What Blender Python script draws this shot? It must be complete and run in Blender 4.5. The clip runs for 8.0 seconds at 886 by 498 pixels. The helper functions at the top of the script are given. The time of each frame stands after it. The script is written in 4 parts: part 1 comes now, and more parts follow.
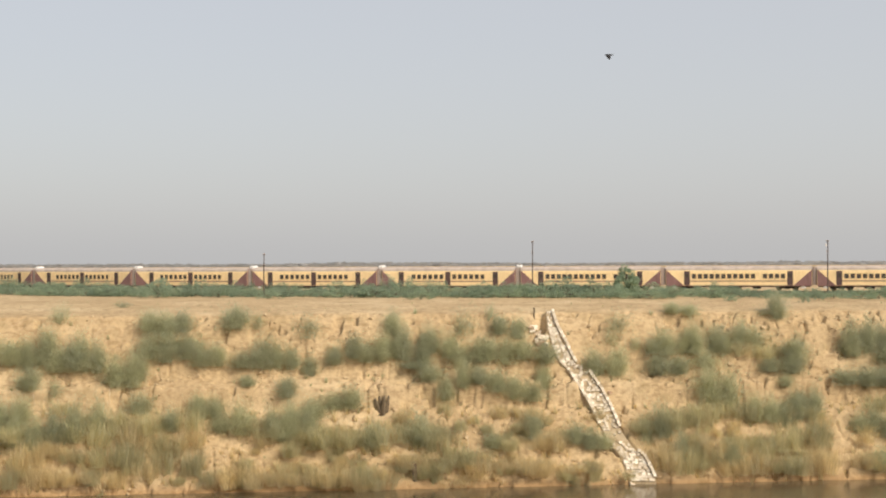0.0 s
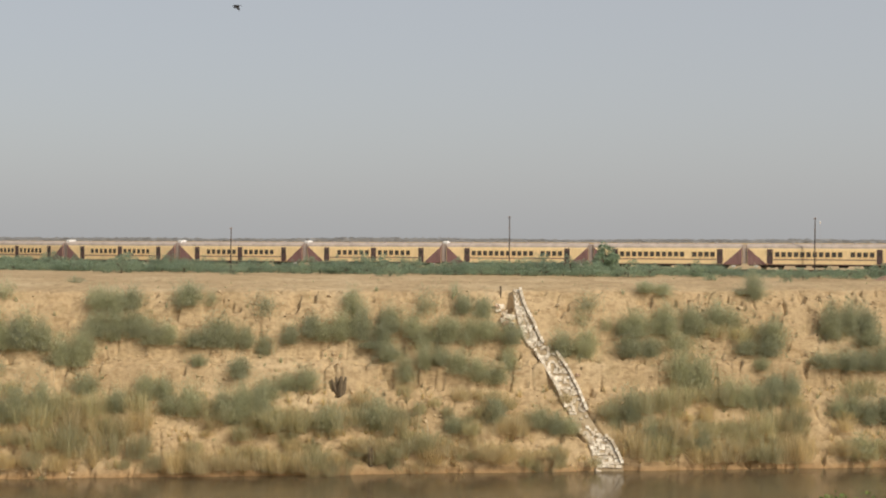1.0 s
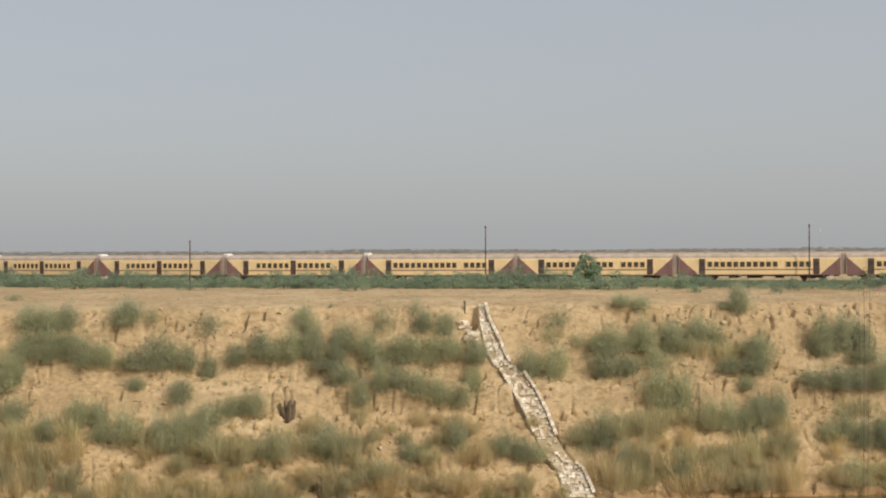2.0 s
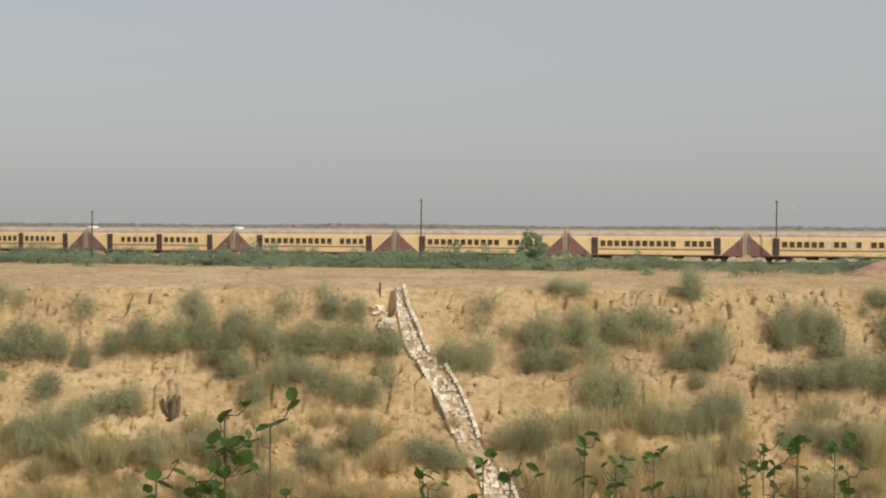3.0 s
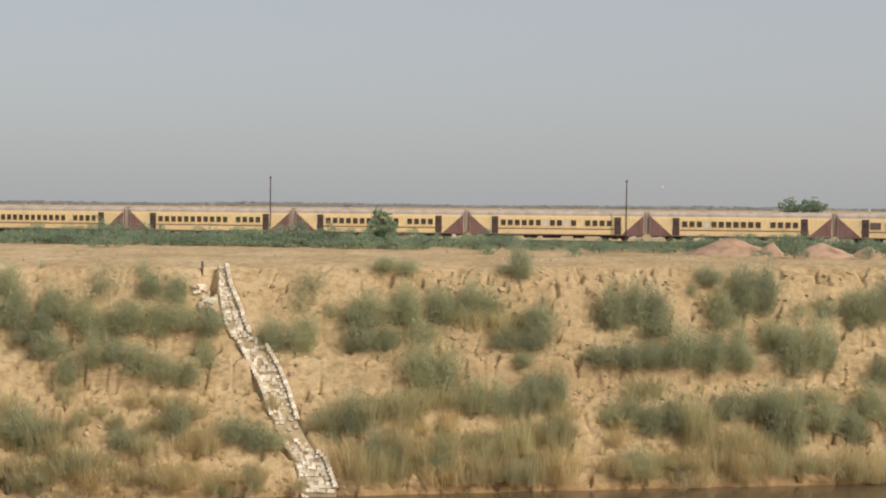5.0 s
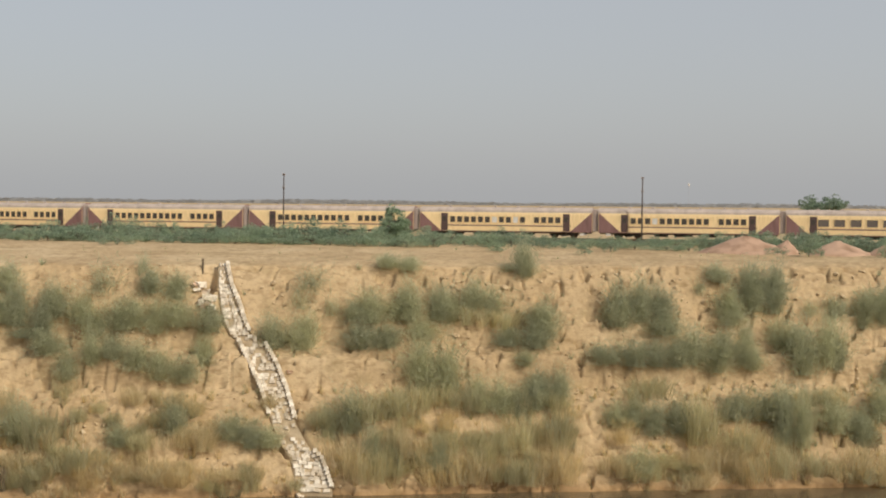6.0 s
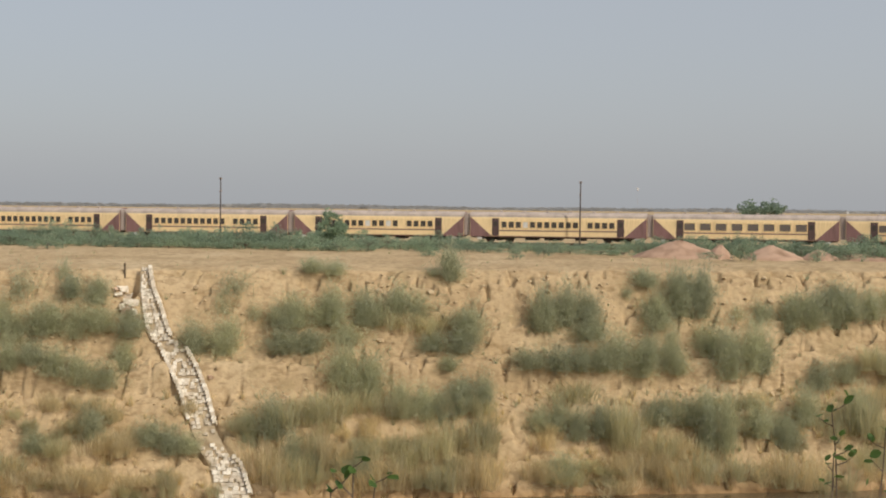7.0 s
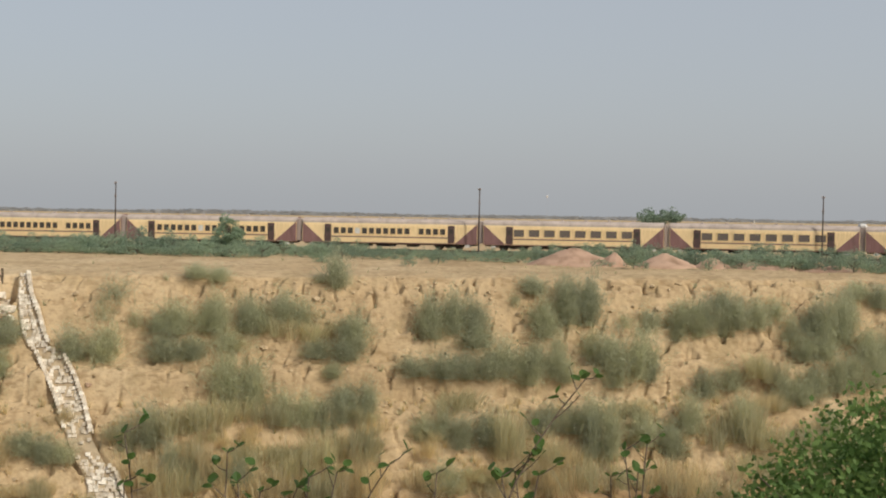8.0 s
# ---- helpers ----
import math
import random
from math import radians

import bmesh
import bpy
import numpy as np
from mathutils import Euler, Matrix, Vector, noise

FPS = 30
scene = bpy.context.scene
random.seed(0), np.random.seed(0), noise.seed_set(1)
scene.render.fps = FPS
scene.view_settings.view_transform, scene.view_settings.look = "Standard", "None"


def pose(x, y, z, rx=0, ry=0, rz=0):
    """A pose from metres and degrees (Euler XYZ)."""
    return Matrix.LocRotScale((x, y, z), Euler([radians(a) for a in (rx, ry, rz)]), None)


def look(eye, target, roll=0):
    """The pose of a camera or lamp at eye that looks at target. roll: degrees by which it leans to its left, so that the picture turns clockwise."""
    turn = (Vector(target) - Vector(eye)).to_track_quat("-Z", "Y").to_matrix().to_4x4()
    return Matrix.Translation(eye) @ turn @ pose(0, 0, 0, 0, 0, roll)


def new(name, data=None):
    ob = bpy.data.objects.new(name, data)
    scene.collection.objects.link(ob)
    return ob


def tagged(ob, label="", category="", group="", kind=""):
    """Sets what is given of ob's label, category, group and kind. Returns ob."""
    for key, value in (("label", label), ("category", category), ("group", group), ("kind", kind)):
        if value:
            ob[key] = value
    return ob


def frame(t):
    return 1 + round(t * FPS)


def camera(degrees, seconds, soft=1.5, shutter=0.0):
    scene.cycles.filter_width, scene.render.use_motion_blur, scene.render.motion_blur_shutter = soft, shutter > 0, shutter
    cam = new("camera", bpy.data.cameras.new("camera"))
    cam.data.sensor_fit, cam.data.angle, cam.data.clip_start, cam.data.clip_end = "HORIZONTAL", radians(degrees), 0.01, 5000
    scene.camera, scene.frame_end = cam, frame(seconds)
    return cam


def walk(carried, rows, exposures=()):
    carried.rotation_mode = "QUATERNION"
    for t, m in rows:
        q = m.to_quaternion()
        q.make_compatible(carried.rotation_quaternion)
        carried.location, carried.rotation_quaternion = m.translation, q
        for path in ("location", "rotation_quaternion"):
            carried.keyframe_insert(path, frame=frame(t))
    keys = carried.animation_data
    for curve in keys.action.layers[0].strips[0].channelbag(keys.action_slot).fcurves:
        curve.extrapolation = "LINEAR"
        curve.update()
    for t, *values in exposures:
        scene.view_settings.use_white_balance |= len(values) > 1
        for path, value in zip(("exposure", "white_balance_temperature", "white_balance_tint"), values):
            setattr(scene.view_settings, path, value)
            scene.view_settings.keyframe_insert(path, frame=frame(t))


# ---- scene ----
cam = camera(34.995, 8.0, soft=2.0)


def aim(x, y, z, pan, tilt, roll):
    """Pose of a camera that faces +y, turned right by pan, up by tilt, leaning left by roll."""
    p, e = radians(pan), radians(tilt)
    way = (math.sin(p) * math.cos(e), math.cos(p) * math.cos(e), math.sin(e))
    return look((x, y, z), (x + way[0] * 10, y + way[1] * 10, z + way[2] * 10), roll)


PATH = [
    (0.0, aim(-0.78, -42.37, 0, -5.11, 0.58, -0.23)),
    (0.5, aim(2.07, -37.53, 0, -6.10, -0.93, 0.01)),
    (1.0, aim(4.27, -34.68, 0, -5.57, -0.41, 0.15)),
    (1.5, aim(6.77, -33.60, 0, -5.89, -0.30, -0.41)),
    (1.7, aim(7.70, -29.90, 0, -5.99, 0.16, -0.40)),
    (1.95, aim(8.85, -23.90, 0, -6.10, 0.10, -0.34)),
    (2.25, aim(10.25, -16.20, 0, -6.40, -0.25, -0.22)),
    (2.5, aim(11.42, -9.80, 0, -6.75, -0.60, -0.10)),
    (2.65, aim(12.10, -6.10, 0, -6.93, -0.76, -0.05)),
    (2.8, aim(12.81, -3.60, 0, -6.99, -0.84, 0.0)),
    (3.0, aim(13.71, -2.93, 0, -5.39, -0.96, 0.30)),
    (3.5, aim(16.22, -2.40, 0, -4.00, -0.13, 0.32)),
    (4.0, aim(18.15, -1.36, 0, -2.41, -1.90, 0.32)),
    (4.5, aim(20.45, -0.92, 0, -1.86, -1.92, 0.44)),
    (4.7, aim(21.35, -0.80, 0, -1.87, -1.72, 0.46)),
    (5.25, aim(23.75, 0.10, 0, -2.55, -1.95, 0.52)),
    (5.8, aim(26.05, 0.95, 0, -3.64, -2.11, 0.57)),
    (6.0, aim(26.87, 1.21, 0, -4.06, -1.92, 0.50)),
    (6.5, aim(29.17, 1.62, 0, -3.65, -1.49, 0.66)),
    (7.0, aim(31.45, 2.30, 0, -3.01, -1.73, 0.56)),
    (7.5, aim(33.74, 2.75, 0, -1.71, -1.54, 0.65)),
    (8.0, aim(35.92, 3.44, 0, -0.33, -1.41, 0.91)),
]
EXPOSURES = [(0.0, 0.34, 6550, 11), (0.5, 0.16, 6550, 11), (1.0, 0.01, 6450, 10), (1.5, -0.03, 6350, 10), (3.0, -0.03, 6550, 9), (4.0, -0.06, 6600, 10),
             (4.5, 0.02, 6400, 10), (6.0, 0.0, 6400, 10), (7.0, -0.05, 6200, 10), (8.0, -0.03, 6150, 9)]
walk(cam, PATH, EXPOSURES)

# ---- world and sun ----
SUN_AZIMUTH, SUN_HEIGHT = 126.0, 38.0   # degrees clockwise from +y, degrees above the horizon
world = bpy.data.worlds.new("hazy_sky")
scene.world = world
world.use_nodes = True
wn = world.node_tree
sky = wn.nodes.new("ShaderNodeTexSky")
sky.sky_type, sky.sun_disc = "NISHITA", False
sky.sun_elevation, sky.sun_rotation = radians(SUN_HEIGHT), radians(SUN_AZIMUTH)
sky.air_density, sky.dust_density, sky.ozone_density = 1.0, 3.0, 1.5
dim = wn.nodes.new("ShaderNodeMix")
dim.data_type = "RGBA"
dim.inputs["Factor"].default_value = 0.70
dim.inputs[7].default_value = (4.62, 4.60, 4.60, 1)   # thick even dust haze
wn.links.new(sky.outputs[0], dim.inputs[6])
wn.links.new(dim.outputs[2], wn.nodes["Background"].inputs["Color"])
wn.nodes["Background"].inputs["Strength"].default_value = 0.115

sun_data = bpy.data.lights.new("sun", "SUN")
sun_data.energy, sun_data.angle, sun_data.color = 3.15, radians(2.5), (1.0, 0.91, 0.77)
az, el = radians(SUN_AZIMUTH), radians(SUN_HEIGHT)
sun = new("sun", sun_data)
sun.matrix_world = look((0, 0, 60), (-math.sin(az) * math.cos(el), -math.cos(az) * math.cos(el), 60 - math.sin(el)))


# ---- materials ----
def material(name, rough=0.8, metal=0.0, spec=0.3):
    m = bpy.data.materials.new(name)
    m.use_nodes = True
    b = m.node_tree.nodes["Principled BSDF"]
    b.inputs["Roughness"].default_value = rough
    b.inputs["Metallic"].default_value = metal
    b.inputs["Specular IOR Level"].default_value = spec
    return m, m.node_tree, b


def noise_tex(nt, scale, detail=4.0, stretch=None, world_space=True):
    n = nt.nodes.new("ShaderNodeTexNoise")
    n.inputs["Scale"].default_value, n.inputs["Detail"].default_value = scale, detail
    if world_space:
        src = nt.nodes.new("ShaderNodeNewGeometry").outputs["Position"]
    else:
        src = nt.nodes.new("ShaderNodeTexCoord").outputs["Object"]
    if stretch:
        mp = nt.nodes.new("ShaderNodeMapping")
        mp.inputs["Scale"].default_value = stretch
        nt.links.new(src, mp.inputs["Vector"])
        src = mp.outputs["Vector"]
    nt.links.new(src, n.inputs["Vector"])
    return n.outputs["Fac"]


def ramp(nt, fac, stops):
    r = nt.nodes.new("ShaderNodeValToRGB")
    while len(r.color_ramp.elements) < len(stops):
        r.color_ramp.elements.new(0.5)
    for e, (at, col) in zip(r.color_ramp.elements, stops):
        e.position, e.color = at, (*col, 1)
    nt.links.new(fac, r.inputs["Fac"])
    return r.outputs["Color"]


def mixed(nt, fac, a, b, blend="MIX"):
    m = nt.nodes.new("ShaderNodeMix")
    m.data_type, m.blend_type = "RGBA", blend
    for socket, value in ((m.inputs["Factor"], fac), (m.inputs[6], a), (m.inputs[7], b)):
        if isinstance(value, (int, float)):
            socket.default_value = value
        elif isinstance(value, tuple):
            socket.default_value = (*value, 1)
        else:
            nt.links.new(value, socket)
    return m.outputs[2]


def bumped(nt, b, height, strength, distance):
    n = nt.nodes.new("ShaderNodeBump")
    n.inputs["Strength"].default_value, n.inputs["Distance"].default_value = strength, distance
    nt.links.new(height, n.inputs["Height"])
    nt.links.new(n.outputs["Normal"], b.inputs["Normal"])


def sand_material():
    m, nt, b = material("river_sand", 0.95, 0, 0.1)
    base = ramp(nt, noise_tex(nt, 0.12, 5), [(0.3, (0.41, 0.295, 0.165)), (0.55, (0.49, 0.362, 0.21)), (0.75, (0.56, 0.43, 0.265))])
    fine = ramp(nt, noise_tex(nt, 1.6, 6), [(0.30, (0.76, 0.72, 0.67)), (0.5, (1, 1, 1)), (0.72, (1.10, 1.09, 1.06))])
    col = mixed(nt, 1.0, base, fine, "MULTIPLY")
    # thin scrub litter in patches
    litter = ramp(nt, noise_tex(nt, 0.42, 6), [(0.54, (0, 0, 0)), (0.68, (1, 1, 1))])
    col = mixed(nt, litter, col, mixed(nt, 0.35, col, (0.25, 0.19, 0.09)))
    # darker crumbly soil laid bare in small flat patches, and finer crumbs
    for size, low, much in ((1.0, 0.585, 0.50), (2.8, 0.60, 0.40)):
        bare = ramp(nt, noise_tex(nt, size, 3, (0.65, 0.65, 1.9)), [(low, (0, 0, 0)), (low + 0.05, (much, much, much))])
        col = mixed(nt, bare, col, (0.27, 0.185, 0.095))
    # damp, iron-brown soil just above the river
    sep = nt.nodes.new("ShaderNodeSeparateXYZ")
    geo = nt.nodes.new("ShaderNodeNewGeometry")
    nt.links.new(geo.outputs["Position"], sep.inputs[0])
    wet = nt.nodes.new("ShaderNodeMapRange")
    wet.inputs["From Min"].default_value, wet.inputs["From Max"].default_value = -24.2, -25.5
    nt.links.new(sep.outputs["Z"], wet.inputs["Value"])
    col = mixed(nt, wet.outputs["Result"], col, mixed(nt, 1.0, col, (0.74, 0.63, 0.53), "MULTIPLY"))
    nt.links.new(col, b.inputs["Base Color"])
    bumped(nt, b, noise_tex(nt, 2.4, 7), 0.45, 0.18)
    return m


def leaf_material(name, dark, light, rough=0.85, per_object=0.22, through_light=0.5):
    m, nt, b = material(name, rough, 0, 0.2)
    geo = nt.nodes.new("ShaderNodeNewGeometry")
    col = ramp(nt, geo.outputs["Random Per Island"], [(0.0, dark), (1.0, light)])
    info = nt.nodes.new("ShaderNodeObjectInfo")
    tone = ramp(nt, info.outputs["Random"], [(0.0, (1 - per_object,) * 3), (1.0, (1 + per_object * 0.5, 1 + per_object * 0.35, 1.0))])
    col = mixed(nt, 1.0, col, tone, "MULTIPLY")
    nt.links.new(col, b.inputs["Base Color"])
    # light shines through thin leaves
    thin = nt.nodes.new("ShaderNodeBsdfTranslucent")
    nt.links.new(col, thin.inputs["Color"])
    both = nt.nodes.new("ShaderNodeMixShader")
    both.inputs["Fac"].default_value = through_light
    nt.links.new(b.outputs[0], both.inputs[1])
    nt.links.new(thin.outputs[0], both.inputs[2])
    nt.links.new(both.outputs[0], nt.nodes["Material Output"].inputs["Surface"])
    return m


def paint_material(name, colour, rough=0.45, dirt=0.35, metal=0.0):
    m, nt, b = material(name, rough, metal, 0.35)
    grime = ramp(nt, noise_tex(nt, 0.9, 6, (1.0, 1.0, 0.35), False), [(0.35, tuple(c * (1 - dirt) for c in colour)), (0.6, colour)])
    streak = ramp(nt, noise_tex(nt, 3.0, 5, (2.5, 2.5, 0.3), False), [(0.3, (0.82, 0.80, 0.77)), (0.6, (1, 1, 1))])
    nt.links.new(mixed(nt, 1.0, grime, streak, "MULTIPLY"), b.inputs["Base Color"])
    return m


def stone_material(name, a, c, scale=2.0):
    m, nt, b = material(name, 0.9, 0, 0.2)
    info = nt.nodes.new("ShaderNodeObjectInfo")
    tone = ramp(nt, info.outputs["Random"], [(0.0, a), (1.0, c)])
    grain = ramp(nt, noise_tex(nt, scale, 6), [(0.3, (0.6, 0.57, 0.52)), (0.55, (1, 1, 1))])
    nt.links.new(mixed(nt, 1.0, tone, grain, "MULTIPLY"), b.inputs["Base Color"])
    bumped(nt, b, noise_tex(nt, scale * 4, 6), 0.5, 0.05)
    return m


def water_material():
    m, nt, b = material("muddy_water", 0.12, 0, 0.5)
    col = ramp(nt, noise_tex(nt, 0.05, 3, (0.4, 1, 1)), [(0.3, (0.090, 0.068, 0.038)), (0.7, (0.125, 0.094, 0.054))])
    nt.links.new(col, b.inputs["Base Color"])
    bumped(nt, b, noise_tex(nt, 1.3, 3, (0.35, 1.6, 1)), 0.12, 0.12)
    return m


SAND = sand_material()
WATER = water_material()
# grey-green leaves, much lightened: haze across the river is mixed into the colour
SCRUB = leaf_material("hazed_grey_green_tamarisk", (0.47, 0.485, 0.325), (0.58, 0.59, 0.405), 0.85, 0.18, 0.55)
STRAW = leaf_material("dry_straw_grass", (0.64, 0.55, 0.33), (0.88, 0.77, 0.51), 0.85, 0.15, 0.62)
MIXED = leaf_material("half_dry_grass", (0.52, 0.50, 0.31), (0.72, 0.67, 0.44), 0.85, 0.2, 0.6)
BLEACHED = leaf_material("bleached_reed", (0.70, 0.62, 0.45), (0.90, 0.83, 0.66), 0.8, 0.1, 0.4)
# green lifted and blued so that its colour carries the haze over the plain
HEDGE = leaf_material("hazed_acacia_leaves", (0.25, 0.33, 0.23), (0.38, 0.47, 0.34), 0.85, 0.22, 0.55)
NEAR_LEAF = leaf_material("broad_green_leaf", (0.036, 0.078, 0.020), (0.13, 0.22, 0.055), 0.45, 0.15)
CROWN = leaf_material("bright_green_crown", (0.085, 0.16, 0.036), (0.24, 0.35, 0.105), 0.6, 0.12)
# pale grey is haze put into the colour; the leaves themselves are dark green
FAR_LEAF = leaf_material("haze_grey_far_woods", (0.36, 0.365, 0.37), (0.45, 0.455, 0.46), 0.9, 0.05)
BARK = stone_material("grey_bark", (0.13, 0.10, 0.075), (0.18, 0.14, 0.10), 6)
STONE = stone_material("whitewashed_brick", (0.60, 0.50, 0.37), (0.90, 0.82, 0.68), 1.5)
MORTAR = stone_material("sandy_mortar", (0.50, 0.39, 0.25), (0.50, 0.39, 0.25), 1.2)
BROKEN = stone_material("broken_brick", (0.42, 0.25, 0.16), (0.62, 0.45, 0.32), 2)
CLOD = stone_material("dried_earth_clod", (0.46, 0.34, 0.20), (0.60, 0.46, 0.29), 2)
CHAR = stone_material("charred_stump", (0.15, 0.115, 0.075), (0.20, 0.155, 0.10), 4)
GRAVEL = stone_material("red_gravel", (0.44, 0.285, 0.195), (0.48, 0.32, 0.22), 0.6)
BALLAST = stone_material("grey_ballast", (0.20, 0.17, 0.14), (0.26, 0.22, 0.18), 5)
CREAM = paint_material("cream_yellow_paint", (0.95, 0.72, 0.395), 0.5, 0.06)
ROOF = paint_material("dusty_roof_paint", (0.56, 0.46, 0.39), 0.75, 0.25)
# maroon muted and lightened, with the haze before the train put into it
MAROON = paint_material("hazed_maroon_paint", (0.27, 0.15, 0.14), 0.6, 0.25)
DOOR_PAINT = paint_material("dark_door_paint", (0.12, 0.075, 0.068), 0.6, 0.25)
IRON = paint_material("dark_underframe_iron", (0.050, 0.042, 0.036), 0.75, 0.3)
RUBBER = paint_material("grey_bellows", (0.50, 0.41, 0.36), 0.85, 0.3)
WHITE = paint_material("white_paint", (0.80, 0.77, 0.72), 0.5, 0.12)
POLE = paint_material("weathered_pole", (0.11, 0.085, 0.07), 0.85, 0.3)
FEATHER = paint_material("dark_feathers", (0.035, 0.034, 0.036), 0.7, 0.2)
GLASS, gnt, gb = material("dark_window_glass", 0.12, 0, 0.5)
gb.inputs["Base Color"].default_value = (0.07, 0.06, 0.053, 1)
TINTED, tnt, tb = material("tinted_window_glass", 0.1, 0, 0.6)
tb.inputs["Base Color"].default_value = (0.15, 0.125, 0.11, 1)
RAIL = paint_material("rusty_rail", (0.16, 0.085, 0.05), 0.5, 0.3, 0.6)


# ---- small builders ----
def mesh_of(name, verts, faces, mats, index=None, smooth=False):
    me = bpy.data.meshes.new(name)
    me.from_pydata([tuple(map(float, v)) for v in verts], [], faces)
    for mt in (mats if isinstance(mats, (list, tuple)) else [mats]):
        me.materials.append(mt)
    if index is not None:
        me.polygons.foreach_set("material_index", index)
    if smooth:
        me.polygons.foreach_set("use_smooth", [True] * len(me.polygons))
    me.update()
    return me


def bm_mesh(name, bm, mat, smooth=False):
    me = bpy.data.meshes.new(name)
    bm.to_mesh(me)
    bm.free()
    me.materials.append(mat)
    if smooth:
        me.polygons.foreach_set("use_smooth", [True] * len(me.polygons))
    return me


def part(name, data, parent, label="", at=None):
    """Links a mesh as one object under a thing or a part."""
    ob = new(name, data)
    ob.parent = parent
    if at is not None:
        ob.matrix_basis = at
    return tagged(ob, label)


def box_bm(bm, x0, x1, y0, y1, z0, z1, bevel=0.0):
    made = bmesh.ops.create_cube(bm, size=1.0, matrix=Matrix.Translation(((x0 + x1) / 2, (y0 + y1) / 2, (z0 + z1) / 2)) @ Matrix.Diagonal((x1 - x0, y1 - y0, z1 - z0, 1)))
    if bevel:
        edges = list({e for v in made["verts"] for e in v.link_edges})
        bmesh.ops.bevel(bm, geom=edges, offset=bevel, segments=1, affect="EDGES")
    return bm


def tube(path, radii, sides=6):
    """Verts and faces of a tapered tube along a path."""
    verts, faces = [], []
    for i, (p, r) in enumerate(zip(path, radii)):
        a = Vector(path[max(i - 1, 0)])
        c = Vector(path[min(i + 1, len(path) - 1)])
        way = (c - a).normalized()
        side = way.cross(Vector((0.3, 1, 0.2))).normalized()
        up = way.cross(side)
        for k in range(sides):
            t = 2 * math.pi * k / sides
            verts.append(Vector(p) + (side * math.cos(t) + up * math.sin(t)) * r)
    for i in range(len(path) - 1):
        for k in range(sides):
            n = (k + 1) % sides
            faces.append((i * sides + k, i * sides + n, (i + 1) * sides + n, (i + 1) * sides + k))
    faces.append(tuple(range(sides))[::-1])
    faces.append(tuple((len(path) - 1) * sides + k for k in range(sides)))
    return verts, faces


# ---- ground ----
def value_noise(x, y, seed=0):
    """Smooth random field, -1 to 1, one bump per unit."""
    xi, yi = np.floor(x).astype(np.int64), np.floor(y).astype(np.int64)
    xf, yf = x - xi, y - yi
    u, v = xf * xf * (3 - 2 * xf), yf * yf * (3 - 2 * yf)

    def corner(a, b):
        h = (a * 374761393 + b * 668265263 + seed * 974711) & 0x7FFFFFFF
        h = ((h ^ (h >> 13)) * 1274126177) & 0x7FFFFFFF
        return ((h ^ (h >> 16)) & 0xFFFF) / 32767.5 - 1

    return (corner(xi, yi) * (1 - u) + corner(xi + 1, yi) * u) * (1 - v) + (corner(xi, yi + 1) * (1 - u) + corner(xi + 1, yi + 1) * u) * v


def smooth01(v):
    v = np.clip(v, 0, 1)
    return v * v * (3 - 2 * v)


BANK_W = [-40, -12, 0, 0.7, 2.5, 5.6, 7.5, 8.1, 9.8, 11.5, 13.0, 14.2, 17, 48, 120]
BANK_Z = [-28, -27.5, -25.7, -24.6, -22.3, -18.2, -16.9, -14.5, -13.4, -10.1, -7.6, -6.2, -5.9, -5.2, -5.2]


def waterline(x):
    return 118.5 + 0.195 * np.clip(x, -150, 200)


def track_y(x):
    u = np.clip(x, -260, 260) / 100
    return 188.33 - 11.855 * u + 3.649 * u ** 2 - 9.653 * u ** 3


STAIR_W = [0.3, 2.1, 2.8, 4.5, 6.6, 8.1, 9.85, 10.1, 10.85, 11.75, 12.95, 14.4]
STAIR_LEFT = [5.9, 5.0, 4.3, 2.95, 1.65, 0.4, -1.1, -1.9, -2.65, -3.1, -3.6, -3.8]
STAIR_RIGHT = [9.2, 8.0, 6.9, 5.35, 4.15, 3.05, 1.4, 0.3, -0.4, -1.0, -2.05, -2.85]


def stair_run(w):
    """Middle and half width of the brick stair at w."""
    lo, hi = np.interp(w, STAIR_W, STAIR_LEFT), np.interp(w, STAIR_W, STAIR_RIGHT)
    return (lo + hi) / 2, (hi - lo) / 2


def stair_top(w):
    """Height of its brick face: two straight flights and a sand drift low down."""
    return np.interp(w, [0.3, 2.4, 3.4, 4.6, 9.9, 14.4], [-25.0, -22.2, -21.15, -19.6, -12.75, -5.75])


